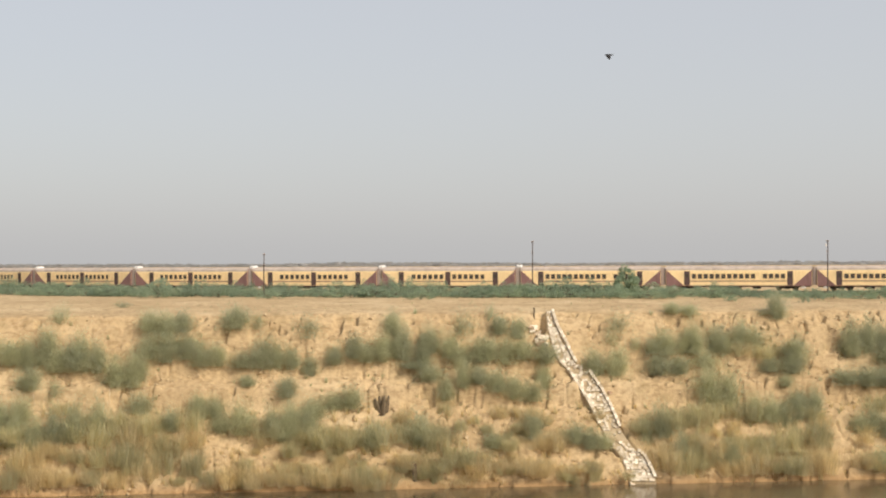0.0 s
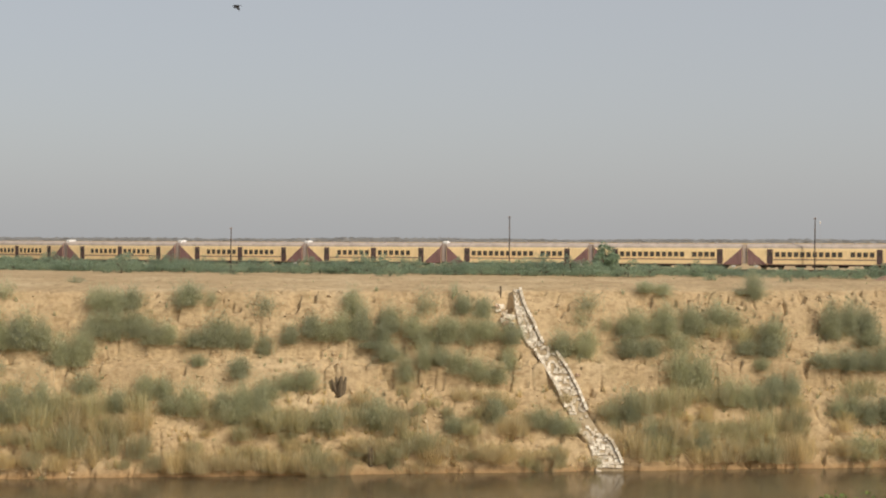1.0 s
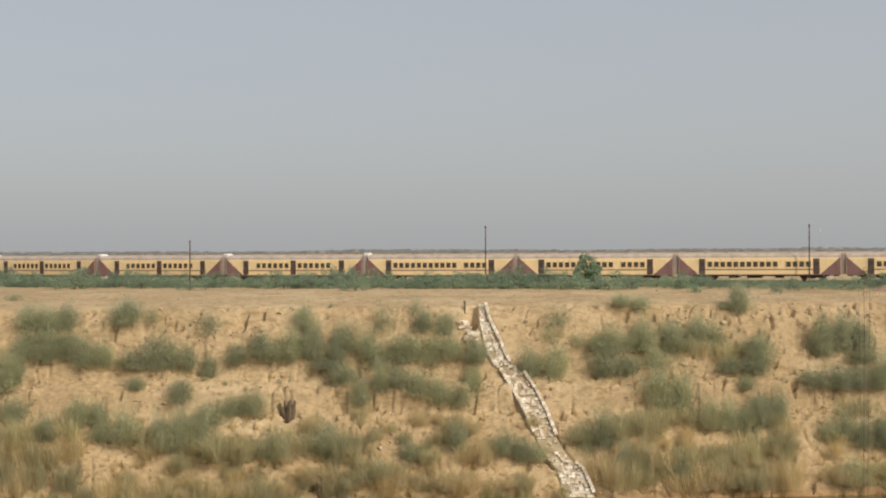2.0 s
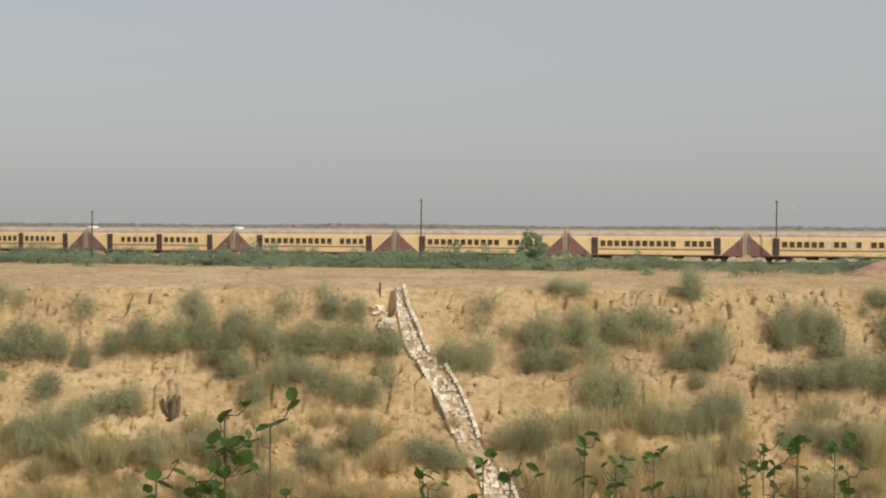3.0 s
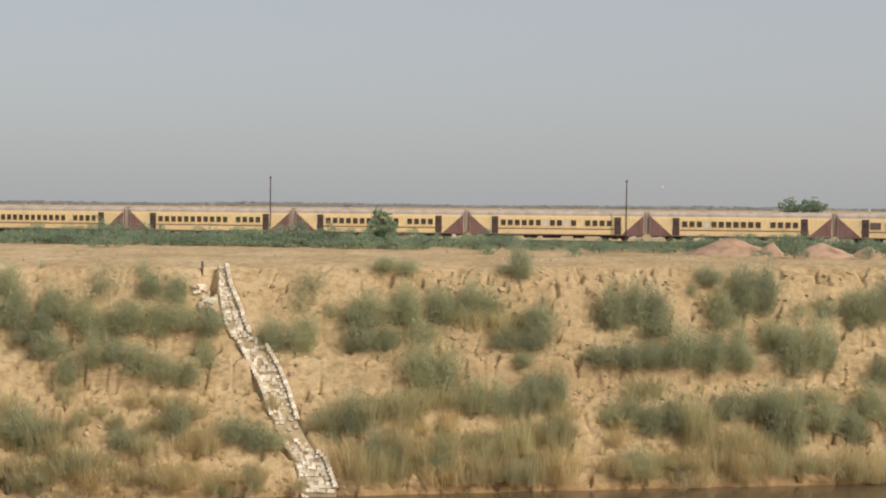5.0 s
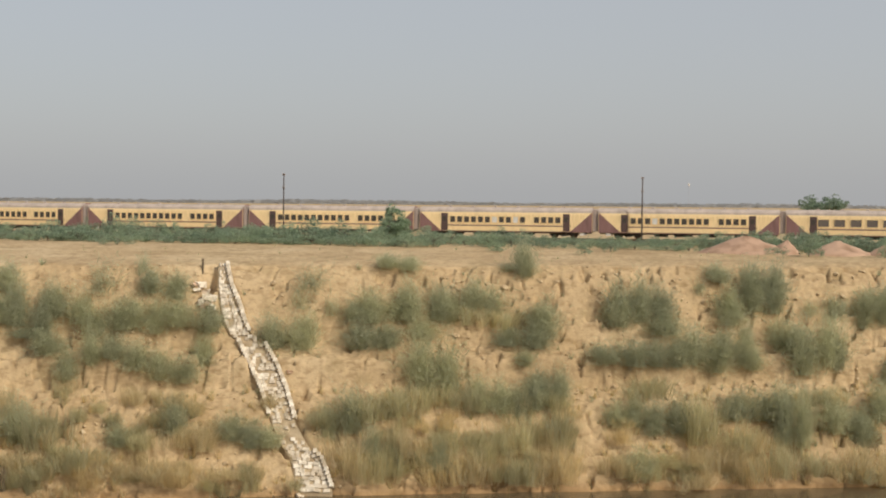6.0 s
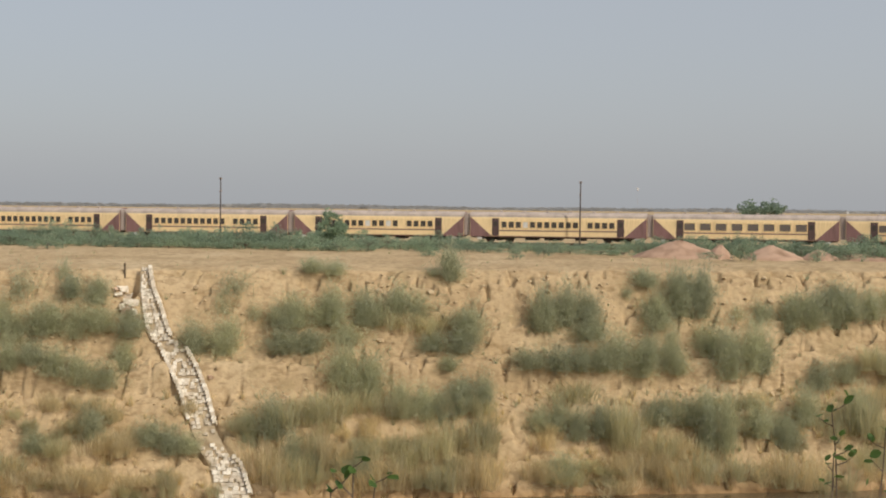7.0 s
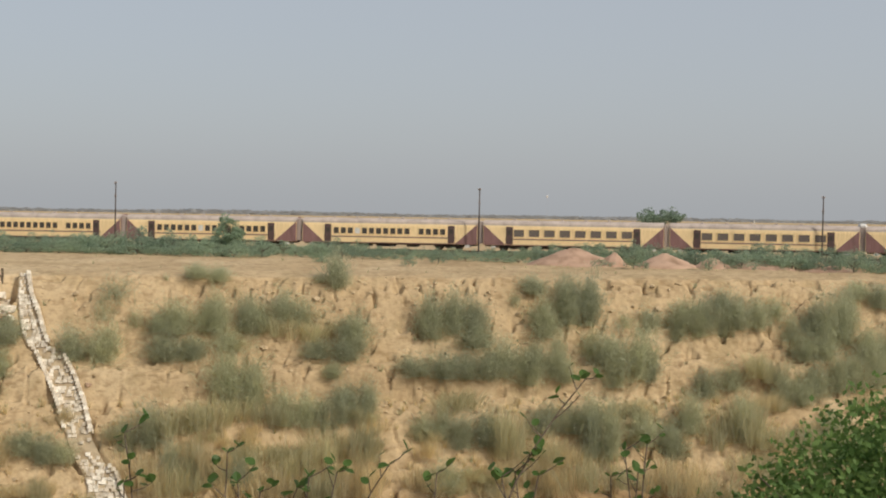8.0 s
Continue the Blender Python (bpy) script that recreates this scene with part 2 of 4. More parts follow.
def height(x, y):
    """Height of the ground: near bank, river bed, eroded far bank, sandy plain."""
    x, y = np.asarray(x, float), np.asarray(y, float)
    w = y - waterline(x)
    slope = smooth01((w + 0.3) / 1.2) * (1 - smooth01((w - 13.0) / 3.0))
    ww = w + slope * (0.26 * value_noise(x / 9, w / 7, 1) + 0.20 * value_noise(x / 3.1, w / 3.5, 2))
    # most broken along the crest to the east and on the scarp below the ledge
    crest = smooth01((x - 12) / 10) * smooth01((w - 10.6) / 1.2) * (1 - smooth01((w - 14.0) / 0.8))
    scarp = smooth01((w - 4.4) / 0.8) * (1 - smooth01((w - 8.2) / 0.5)) * smooth01(0.35 + value_noise(x / 7, w / 5, 33))
    broken = 0.28 + 0.72 * np.maximum(crest, scarp)
    z = np.interp(ww, BANK_W, BANK_Z)
    # gullies that run down the slope, narrow slits and hollows with steep sides
    lean = value_noise(x / 5, w / 4, 21)
    gully = np.maximum(0, 0.16 - np.abs(value_noise(x / 1.8 + 0.45 * lean * w, w / 2.3, 3))) / 0.16
    z = z - slope * 0.45 * (0.5 + 0.5 * broken) * gully * smooth01(1.8 * value_noise(x / 4.5, w / 2.6, 4) + 0.2)
    # sparse upright cracks and flat-bottomed hollows under little overhangs
    crack = np.maximum(0, 0.12 - np.abs(value_noise(x / 1.3 - 1.3 * lean, w / 2.6, 14))) / 0.12
    z = z - slope * (0.35 + 0.65 * broken) * smooth01(crack / 0.7) * smooth01((value_noise(x / 1.1, w / 0.75, 16) - 0.26 + 0.2 * crest) / 0.12)
    pit = value_noise(x / 0.95, w / 0.45, 12)
    z = z - slope * 1.05 * smooth01((pit - 0.33) / 0.07) * smooth01((value_noise(x / 4, w / 1.8, 13) + 0.12 + 0.3 * crest) / 0.3)
    # collapsed hollow beside the head of the brick stair
    z = z - 3.0 * smooth01(1.4 - np.hypot((x + 4.3) / 0.75, (w - 13.5) / 1.0))
    rough = 0.15 + 0.85 * broken * smooth01(0.2 + value_noise(x / 5, w / 3, 5) * 1.4)
    z = z + slope * rough * (0.26 * value_noise(x / 0.8, w / 0.7, 6) + 0.13 * value_noise(x / 0.37, w / 0.34, 7))
    lip = smooth01((w - 12.5) / 3) * (1 - smooth01((w - 32) / 12))
    z = z + lip * (0.10 * value_noise(x / 4, w / 3, 8) + 0.08 * value_noise(x / 0.9, w / 0.7, 9))
    # the brick stair is let into the slope
    mid, half = stair_run(w)
    inside = (1 - smooth01((np.abs(x - mid) - half + 0.1) / 0.25)) * (w > 0.2) * (w < 14.5)
    z = np.where(inside > 0.01, z + inside * np.minimum(0, stair_top(w) - 0.5 - z), z)
    # low track embankment, gone past the ends of the line in sight
    dist = np.abs(y - track_y(x))
    z = z + 0.30 * (1 - smooth01((dist - 2.2) / 1.8)) * (np.abs(x) < 255)
    # near bank under and before the viewer
    near = np.minimum(-0.2 * (y + 34.7) - 1.6, -3.3) + 0.25 * value_noise(x / 6, y / 6, 10)
    ridge = smooth01((x - 27) / 5) * smooth01((20 - y) / 7)
    near = near * (1 - ridge) + ridge * -3.4
    return np.where(w < -8, np.maximum(z, near), z)


def build_ground():
    cols = np.concatenate([-np.geomspace(3000, 88, 24), np.arange(-84, 96, 0.16), np.geomspace(100, 3000, 24)])
    rows = np.concatenate([-np.geomspace(500, 2.2, 44), np.arange(-1.9, 15.5, 0.11), np.arange(15.8, 66, 1.0), np.geomspace(68, 3600, 40)])
    X, W = np.meshgrid(cols, rows)
    Y = waterline(X) + W
    Z = height(X, Y)
    nr, nc = X.shape
    co = np.stack([X, Y, Z], -1).reshape(-1, 3)
    a = (np.arange(nr - 1)[:, None] * nc + np.arange(nc - 1)[None]).ravel()
    quads = np.stack([a, a + 1, a + nc + 1, a + nc], 1)
    me = bpy.data.meshes.new("ground")
    me.vertices.add(len(co))
    me.vertices.foreach_set("co", co.ravel())
    me.loops.add(quads.size)
    me.loops.foreach_set("vertex_index", quads.ravel())
    me.polygons.add(len(quads))
    me.polygons.foreach_set("loop_start", np.arange(len(quads)) * 4)
    me.polygons.foreach_set("loop_total", np.full(len(quads), 4))
    me.polygons.foreach_set("use_smooth", np.ones(len(quads), bool))
    me.update(calc_edges=True)
    me.validate()
    me.materials.append(SAND)
    return tagged(new("ground", me), "eroded sandy river bank and dry plain", "ground", kind="structure")


def spot(x, w):
    """A point on the far bank, w metres back from the waterline."""
    y = float(waterline(x)) + w
    return Vector((x, y, float(height(x, y))))


build_ground()
water = mesh_of("water", [(-600, -60, -25.4), (700, -60, -25.4), (700, 170, -25.4), (-600, 170, -25.4)], [(0, 1, 2, 3)], WATER)
tagged(new("water", water), "still muddy brown river water below the bank", "water", kind="structure")


# ---- plants of the far bank ----
def blade_mesh(name, count, spread, lean, mat, seed, width=0.05, wild=0.25, clumps=7):
    """A tuft one metre wide and high: thin bent blades that fan out of a few crowns."""
    rng = np.random.default_rng(seed)
    roots = rng.normal(0, spread * 0.22, (clumps, 2))
    tall = rng.uniform(0.6, 1.0, clumps)
    verts, faces = [], []
    for i in range(count):
        k = rng.integers(clumps)
        b = roots[k] + rng.normal(0, spread * 0.07, 2)
        a = rng.uniform(0, 2 * math.pi)
        out = np.array([math.cos(a), math.sin(a)]) * abs(rng.normal(0, lean)) + b * 0.35
        h = tall[k] * rng.uniform(0.45, 1.0)
        side = np.array([math.cos(a + 1.57), math.sin(a + 1.57)]) * width * rng.uniform(0.5, 1.1)
        mid = b + out * 0.42 + rng.normal(0, wild * 0.06, 2)
        tip = b + out + rng.normal(0, wild * 0.10, 2)
        n = len(verts)
        verts += [(*(b - side * 0.6), -0.06), (*(b + side * 0.6), -0.06), (*(mid + side), h * 0.58), (*(mid - side), h * 0.58), (*tip, h * rng.uniform(0.82, 1.0))]
        faces += [(n, n + 1, n + 2, n + 3), (n + 3, n + 2, n + 4)]
    return mesh_of(name, verts, faces, mat)


def feather_mesh(name, stems, sprays, mat, seed):
    """A rounded feathery bush one metre wide and high: thin stems that fan out, each with fine sprays."""
    r = np.random.default_rng(seed)
    verts, faces = [], []
    lumps = r.uniform(0.7, 1.05, 9)
    for i in range(stems):
        a = r.uniform(0, 6.28)
        tilt = min(1.38, abs(r.normal(0, 0.74)))
        length = r.uniform(0.40, 1.22) * lumps[int(a / 6.29 * 9)] * (1 - 0.22 * tilt)
        b = np.array([*(r.normal(0, 0.10, 2)), -0.05])
        d = np.array([math.cos(a) * math.sin(tilt) * 0.62, math.sin(a) * math.sin(tilt) * 0.62, math.cos(tilt) * 0.95])
        side = np.array([-math.sin(a), math.cos(a), 0]) * 0.006
        tip = b + d * length
        n = len(verts)
        verts += [tuple(b - side), tuple(b + side), tuple(tip)]
        faces.append((n, n + 1, n + 2))
        for _ in range(sprays):
            q = r.uniform(0.30, 1.0) ** 0.75
            p = b + d * length * q + r.normal(0, 0.08, 3)
            e = d / np.linalg.norm(d) * 0.6 + r.normal(0, 0.55, 3)
            e = e / np.linalg.norm(e) * r.uniform(0.08, 0.20)
            s = np.cross(e, r.normal(0, 1, 3))
            s = s / (np.linalg.norm(s) + 1e-6) * r.uniform(0.003, 0.0062)
            n = len(verts)
            verts += [tuple(p - s), tuple(p + s), tuple(p + e)]
            faces.append((n, n + 1, n + 2))
    return mesh_of(name, verts, faces, mat)


GREEN_TUFTS = [feather_mesh("tamarisk_tuft", 150, 20, SCRUB, 20 + i) for i in range(7)]
THIN_TUFTS = [feather_mesh("thin_tamarisk_tuft", 60, 14, SCRUB, 120 + i) for i in range(3)]
STRAW_TUFTS = [blade_mesh("straw_tuft", 480, 1.0, 0.24, STRAW, 40 + i, 0.005, 0.6, 16) for i in range(5)]
HALF_TUFTS = [blade_mesh("half_dry_tuft", 480, 1.0, 0.28, MIXED, 60 + i, 0.0055, 0.6, 14) for i in range(5)]

# x, metres back from the waterline, width, height
SCRUB_A = [
    (-71, 8.5, 6, 3), (-66, 11, 6, 3), (-65.6, 10.9, 3.3, 2.6), (-64, 6, 5, 3.2), (-62.9, 11.2, 4, 3.3), (-62.8, 8.4, 2.6, 2.9), (-61.1, 10.7, 4, 2.6), (-59.2, 10.5, 5.3, 3.6),
    (-56.6, 10.5, 4, 4), (-52.3, 8.8, 3.9, 3.6), (-51, 9.7, 2.6, 3.3), (-50.1, 11, 3.3, 2.7), (-50, 7.4, 3.3, 2.6), (-49.6, 12.8, 4.4, 3), (-47.1, 10.9, 4.7, 3.3), (-46.8, 13.3, 3, 2),
    (-43.8, 10.7, 3.3, 2.7), (-42.4, 6.3, 4.2, 2.9), (-42.2, 10.7, 2.7, 3), (-40.9, 5.3, 2.6, 2.6), (-40.4, 12.9, 3.1, 2.7), (-39.3, 10.8, 3.4, 2), (-38.3, 4.7, 3.2, 3.6),
]
SCRUB_B = [
    (-38.2, 8.7, 1.7, 1.3), (-37, 10.7, 3, 3.4), (-33.6, 8, 2.3, 2.3), (-33.5, 4.5, 3.9, 3.9), (-33.4, 10.5, 6, 2.7), (-31.7, 4.8, 3.9, 3.9), (-30.7, 6.5, 3.3, 2.6), (-28.3, 7.5, 2.6, 2),
    (-27.5, 10.8, 4.1, 2.7), (-26.3, 7.3, 3, 2.3), (-23.9, 10.9, 4.7, 2.7), (-22.3, 10.8, 3.6, 2.8), (-22, 12.5, 2.1, 3.4), (-19.6, 10.1, 3.1, 1.3), (-19.3, 10.7, 4.1, 3.6), (-18, 12.2, 1.8, 1.3),
    (-17.4, 9.2, 3.1, 2.3), (-16.2, 11.1, 4.7, 3.1), (-14.2, 8, 3.6, 3.3), (-12.6, 10.7, 4.7, 2.9), (-11.6, 8.5, 3.1, 2), (-9.5, 3.6, 2.5, 2.5), (-9.4, 10.7, 4.2, 2.9), (-8.3, 7.9, 4.1, 2.6),
]
SCRUB_C = [
    (-8.2, 12.3, 4.7, 2.4), (-6.7, 11, 3.1, 2.9), (-5.3, 4, 2.5, 3.5), (-5.3, 7.8, 3.1, 3.1), (-3.6, 9.3, 2.1, 2.6), (-3.6, 10.6, 3.1, 2.6), (2.4, 3.3, 3.5, 2.3), (3.5, 9.7, 4.7, 3.2),
    (9.2, 4, 4.1, 3.3), (9.5, 11.3, 2.7, 2.1), (11.3, 9.7, 4.8, 2.7), (12.5, 11.2, 5.4, 3.2), (13.1, 1.8, 3.5, 3.5), (13.1, 14.1, 4.4, 1.4), (15.5, 10.2, 3.2, 2.1), (15.9, 11.3, 4.9, 3.8),
    (17.2, 7.5, 5, 5), (17.9, 1.6, 2.3, 2.5), (19.2, 11.4, 3.8, 2.7), (21.9, 11.9, 3.3, 2.5), (22.4, 4.9, 4.2, 3.1), (25.1, 7.9, 2.1, 1.6), (25.1, 9.6, 4.9, 2.4),
]
SCRUB_D = [
    (25.2, 13.4, 2.5, 3.3), (26.3, 11.4, 3, 1.9), (27, 10.1, 2.7, 3.3), (27.7, 5.9, 3.9, 3.2), (34, 11.1, 2.8, 2.2), (34.3, 7.9, 5.4, 2.2), (35.5, 1.3, 3.1, 2.6), (36.2, 10.9, 6.1, 4.1),
    (38.2, 3.7, 4.7, 3.4), (38.4, 7.8, 3.8, 2.7), (38.4, 10.5, 2.8, 2.8), (42, 7.9, 4.9, 3.8), (44, 13.3, 2.3, 1.7), (44.9, 8.2, 3.8, 3.8), (44.9, 11.8, 3.4, 2.8), (45.9, 4.5, 4.8, 3.2),
    (46.9, 8.3, 2.7, 2.2), (47.2, 11.7, 6.2, 4.5), (48.5, 12.5, 4, 2.3), (49.2, 4.6, 2.7, 2.7), (49.6, 10.6, 2.8, 3.4), (50, 2.8, 3.7, 5.3), (50.8, 9.3, 2.8, 2.2), (52.7, 7.9, 5, 5),
]
SCRUB_E = [
    (55, 7.9, 2.2, 3.3), (55.2, 3.6, 5.4, 3.8), (55.3, 11.4, 3.4, 2.3), (57.3, 4.1, 4.7, 3.2), (58.9, 11.3, 3.3, 2.2), (59.3, 10.8, 4, 2.8), (60.3, 7.6, 3.2, 2.7), (61.7, 11.1, 3.9, 2.8),
    (62.6, 12.7, 3.1, 2.3), (62.9, 7.7, 2.7, 2.7), (65.2, 11, 4.5, 3.6), (68.3, 12, 2.8, 2.3), (68.9, 6.5, 3.8, 3), (71, 10.8, 4.5, 3.4), (71.8, 9.3, 4.5, 2.8), (72.5, 7.4, 4.4, 3.3),
    (74.4, 10.2, 4.5, 5.1), (75.8, 11.2, 2.3, 4), (76.7, 7.6, 4.4, 3.9), (77.4, 12.7, 2.9, 2), (78.3, 9.2, 3.5, 3.5), (79.5, 12.5, 2.9, 2.3), (82.5, 10.4, 5, 3), (84, 6.5, 5, 3),
]
THIN_SCRUB = [
    (-61.2, 13.6, 2.7, 2.7), (-59.6, 8, 2.6, 2), (-58.4, 28.9, 2.2, 1.1), (-46, 11.7, 4, 2), (-38.1, 12.9, 2.4, 2.4), (-32, 12, 2.7, 3.1), (-13.5, 12.2, 3.1, 2.9), (-10.4, 13.8, 1.3, 1.9),
    (4.3, 11.7, 2.7, 2.1), (5.2, 12.8, 3.2, 3.2), (7.4, 11.3, 2.1, 2.1), (23.3, 13.8, 1.9, 1.2), (42.1, 12.5, 1.7, 1.7), (52.9, 11.1, 1.7, 1.7),
]
REEDS_A = [
    (-63.3, 4.7, 2.5, 2.5), (-61.9, 4.1, 4.4, 3.5), (-59.7, 4.1, 3.8, 3.8), (-58.1, 7.4, 3.2, 2.6), (-55.3, 4.4, 5.1, 3.8), (-53, 5, 4.5, 3.8), (-51, 2.4, 5, 3.8), (-46.1, 4.9, 6.4, 3.2),
    (-44.1, 1.8, 4.4, 3.8), (-34.7, 4.3, 4.5, 2.6), (-29.6, 3.8, 3.9, 3.2), (-27.1, 3.8, 7.8, 3.2), (-24.5, 3.8, 5.2, 3.2), (-19.2, 4, 5.4, 3.7), (-15.4, 7.3, 2, 3), (-15.1, 4.2, 3, 4.2),
    (-7.7, 3.2, 2.5, 2), (-0.2, 4, 2.5, 2),
]
REEDS_B = [
    (7.2, 4.4, 2.5, 1.8), (13.2, 4.9, 5.6, 3.1), (15.7, 5.5, 4.1, 2.6), (19.8, 5.2, 4.1, 2.6), (19.9, 2.9, 3.1, 3.1), (21.3, 10.7, 4.3, 2.2), (24.9, 0.9, 3, 3), (25.6, 5.2, 3.7, 3.1),
    (27.6, 3.1, 3.1, 4.1), (34.5, 4, 3.7, 2.6), (36.3, 6.1, 3.2, 2.1), (41.4, 3.3, 4.2, 5.8), (62.2, 3.9, 5.3, 4.8), (63.9, 4.1, 3.2, 4.2), (66, 3.5, 3.2, 3.2), (66.3, 7.6, 3.8, 2.7),
    (68.3, 3.9, 3.2, 3.2), (73.8, 3.4, 4.3, 3.7),
]
DRY_GRASS_A = [
    (-61.4, 1.3, 3.7, 3.1), (-60, 2.4, 3.8, 3.8), (-57.8, 1.1, 3.7, 3.1), (-56.7, 3.1, 3.8, 2.5), (-52.4, 1.2, 4.4, 2.5), (-48.3, 1.7, 3.8, 3.1), (-47.7, 3.9, 7, 3.8), (-44, 3.9, 3.8, 3.2),
    (-37.4, 0.8, 3.8, 3.2), (-34.6, 0.5, 5, 2.8), (-29.7, 0.6, 5.1, 2.5), (-25.9, 0.5, 6.3, 3.2), (-23.1, 0.5, 3.8, 3.2), (-16.3, 2, 5.3, 2.4), (-12.3, 1, 4.3, 1.9), (-12.3, 2.5, 3.4, 2.9),
    (-7.3, 1.4, 5.3, 2.4), (-4.4, 1.2, 3.9, 2.4),
]
DRY_GRASS_B = [
    (-3.4, 3.1, 4, 3), (-0.2, 1.2, 2.9, 1.5), (11.4, 1.1, 4, 4.5), (15.3, 2.6, 4.6, 3.5), (20.4, 0.9, 5, 4), (23.9, 2.7, 4.1, 4.1), (28, 0.9, 4.1, 4.6), (34.2, 1.4, 3.6, 2.8),
    (40.4, 0.5, 3.1, 2.1), (43.2, 1.3, 4.7, 4.2), (45.6, 2.6, 4.2, 2.6), (46.9, 1, 4.2, 4.2), (52.9, 1.2, 4.7, 2.6), (55.3, 1.1, 3.1, 2.6), (58.4, 0.8, 6.2, 4.1), (64, 1.7, 4.2, 3.1),
    (69.4, 1.6, 3.7, 3.2), (73, 0.5, 4.2, 3.1),
]


def plant_tufts(places, meshes, name, label, category, group, rng, wider=1.5, taller=1.2):
    """Wide clumps are broken into several plants that grow into one another."""
    for x, w, wide, tall in places:
        n = max(1, round(wide / 2.3))
        for i in range(n):
            px = x + (i - (n - 1) / 2) * wide / n + rng.uniform(-0.15, 0.15)
            pw = max(0.45, w + rng.uniform(-0.2, 0.2))
            s = wide / n * wider * rng.uniform(0.92, 1.25) * (1.0 if n == 1 else 1.18)
            ob = new(name, meshes[rng.integers(len(meshes))])
            ob.location = spot(px, pw)
            ob.rotation_euler = (rng.uniform(-0.08, 0.08), rng.uniform(-0.08, 0.08), rng.uniform(0, 6.28))
            ob.scale = (s, s * 0.9, tall * taller * rng.uniform(0.82, 1.12))
            tagged(ob, label, category, group)


rng = np.random.default_rng(5)
for places in (SCRUB_A, SCRUB_B, SCRUB_C, SCRUB_D, SCRUB_E):
    plant_tufts(places, GREEN_TUFTS, "scrub_bush", "grey-green feathery tamarisk bush on the sandy slope", "bush", "scrub on the far bank", rng)
plant_tufts(THIN_SCRUB, THIN_TUFTS, "thin_scrub_bush", "sparse half-bare tamarisk bush on the sandy slope", "bush", "thin scrub on the far bank", rng)
for places in (REEDS_A, REEDS_B):
    plant_tufts(places, HALF_TUFTS + GREEN_TUFTS[:2], "reed_clump", "olive green tall grass clump low on the bank", "grass", "reed clumps", rng, 1.45, 1.15)
for places in (DRY_GRASS_A, DRY_GRASS_B):
    plant_tufts(places, STRAW_TUFTS + HALF_TUFTS[:2], "dry_grass_clump", "straw-coloured dry grass clump near the water", "grass", "dry grass clumps", rng, 1.6, 1.1)


fill = np.random.default_rng(15)
MEADOW = []
while len(MEADOW) < 240:
    x, w = fill.uniform(-72, 86), fill.uniform(0.6, 5.8)
    if 29.5 < x < 34.0 or 4.0 < x - (9.3 - 0.55 * w) + 4.5 < 9.0 or value_noise(np.array(x / 8), np.array(w / 3), 55) < -0.25:
        continue
    MEADOW.append((x, w, fill.uniform(1.4, 2.3), fill.uniform(1.2, 2.6)))
plant_tufts(MEADOW, STRAW_TUFTS[:3] + HALF_TUFTS, "sedge_clump", "olive and straw sedge clump on the lower slope", "grass", "sedge clumps", fill, 1.2, 1.0)


def scattered_tufts(name, meshes, count, x0, x1, w0, w1, size, seed):
    """Small stray tufts that nobody could count, in one mesh."""
    r = np.random.default_rng(seed)
    verts, faces, base = [], [], 0
    for _ in range(count):
        x, w = r.uniform(x0, x1), r.uniform(w0, w1)
        p = spot(x, w)
        s = r.uniform(*size)
        turn = r.uniform(0, 6.28)
        n = r.integers(10, 22)
        for _ in range(n):
            a = r.uniform(0, 6.28)
            o = np.array([math.cos(a), math.sin(a)])
            side = np.array([-o[1], o[0]]) * 0.035 * s
            b = np.array(p[:2]) + o * r.uniform(0, 0.15) * s
            t = b + o * r.uniform(0.1, 0.5) * s
            hgt = s * r.uniform(0.4, 0.9)
            verts += [(*(b - side), p[2] - 0.05), (*(b + side), p[2] - 0.05), (*t, p[2] + hgt)]
            faces.append((base, base + 1, base + 2))
            base += 3
    return mesh_of(name, verts, faces, meshes)


tagged(new("stray_scrub", scattered_tufts("stray_scrub", SCRUB, 420, -75, 88, 2.5, 14.0, (0.4, 1.1), 71)), "small grey-green sprigs strewn over the slope", "grass", kind="stuff")
tagged(new("stray_straw", scattered_tufts("stray_straw", STRAW, 900, -75, 88, 0.3, 7.0, (0.5, 1.5), 72)), "sparse straw strewn over the lower slope", "grass", kind="stuff")
tagged(new("plain_stubble", scattered_tufts("plain_stubble", MIXED, 130, -90, 100, 13.5, 44.0, (0.2, 0.55), 73)), "sparse dry stubble on the sandy plain", "grass", kind="stuff")


# x, metres back from the waterline, height
STALKS = [
    (42.7, 4.1, 1.8), (42.5, 4.2, 1.4), (49.3, 3.8, 1.5), (-11.1, 11, 1.2), (-11.9, 10.9, 1.1), (-12.4, 11.3, 0.9), (18.3, 3.6, 1.6), (27.4, 5.6, 1.3),
    (21.6, 3.7, 1.5), (16.2, 4.2, 1.4), (-23.3, 4.1, 2.6), (-51.6, 5.6, 1.6), (-58, 7.2, 1.5), (-61.9, 7.7, 1.5), (-53.6, 7.8, 1.6), (-29.7, 7.6, 1.3),
    (-12.3, 2.7, 2.4), (-11.1, 10.7, 1.3), (42.8, 3.9, 1.9), (49.6, 3.7, 1.4), (58.9, 3.7, 1.5), (60.7, 3.4, 1.3), (71.7, 9.9, 0.9),
]


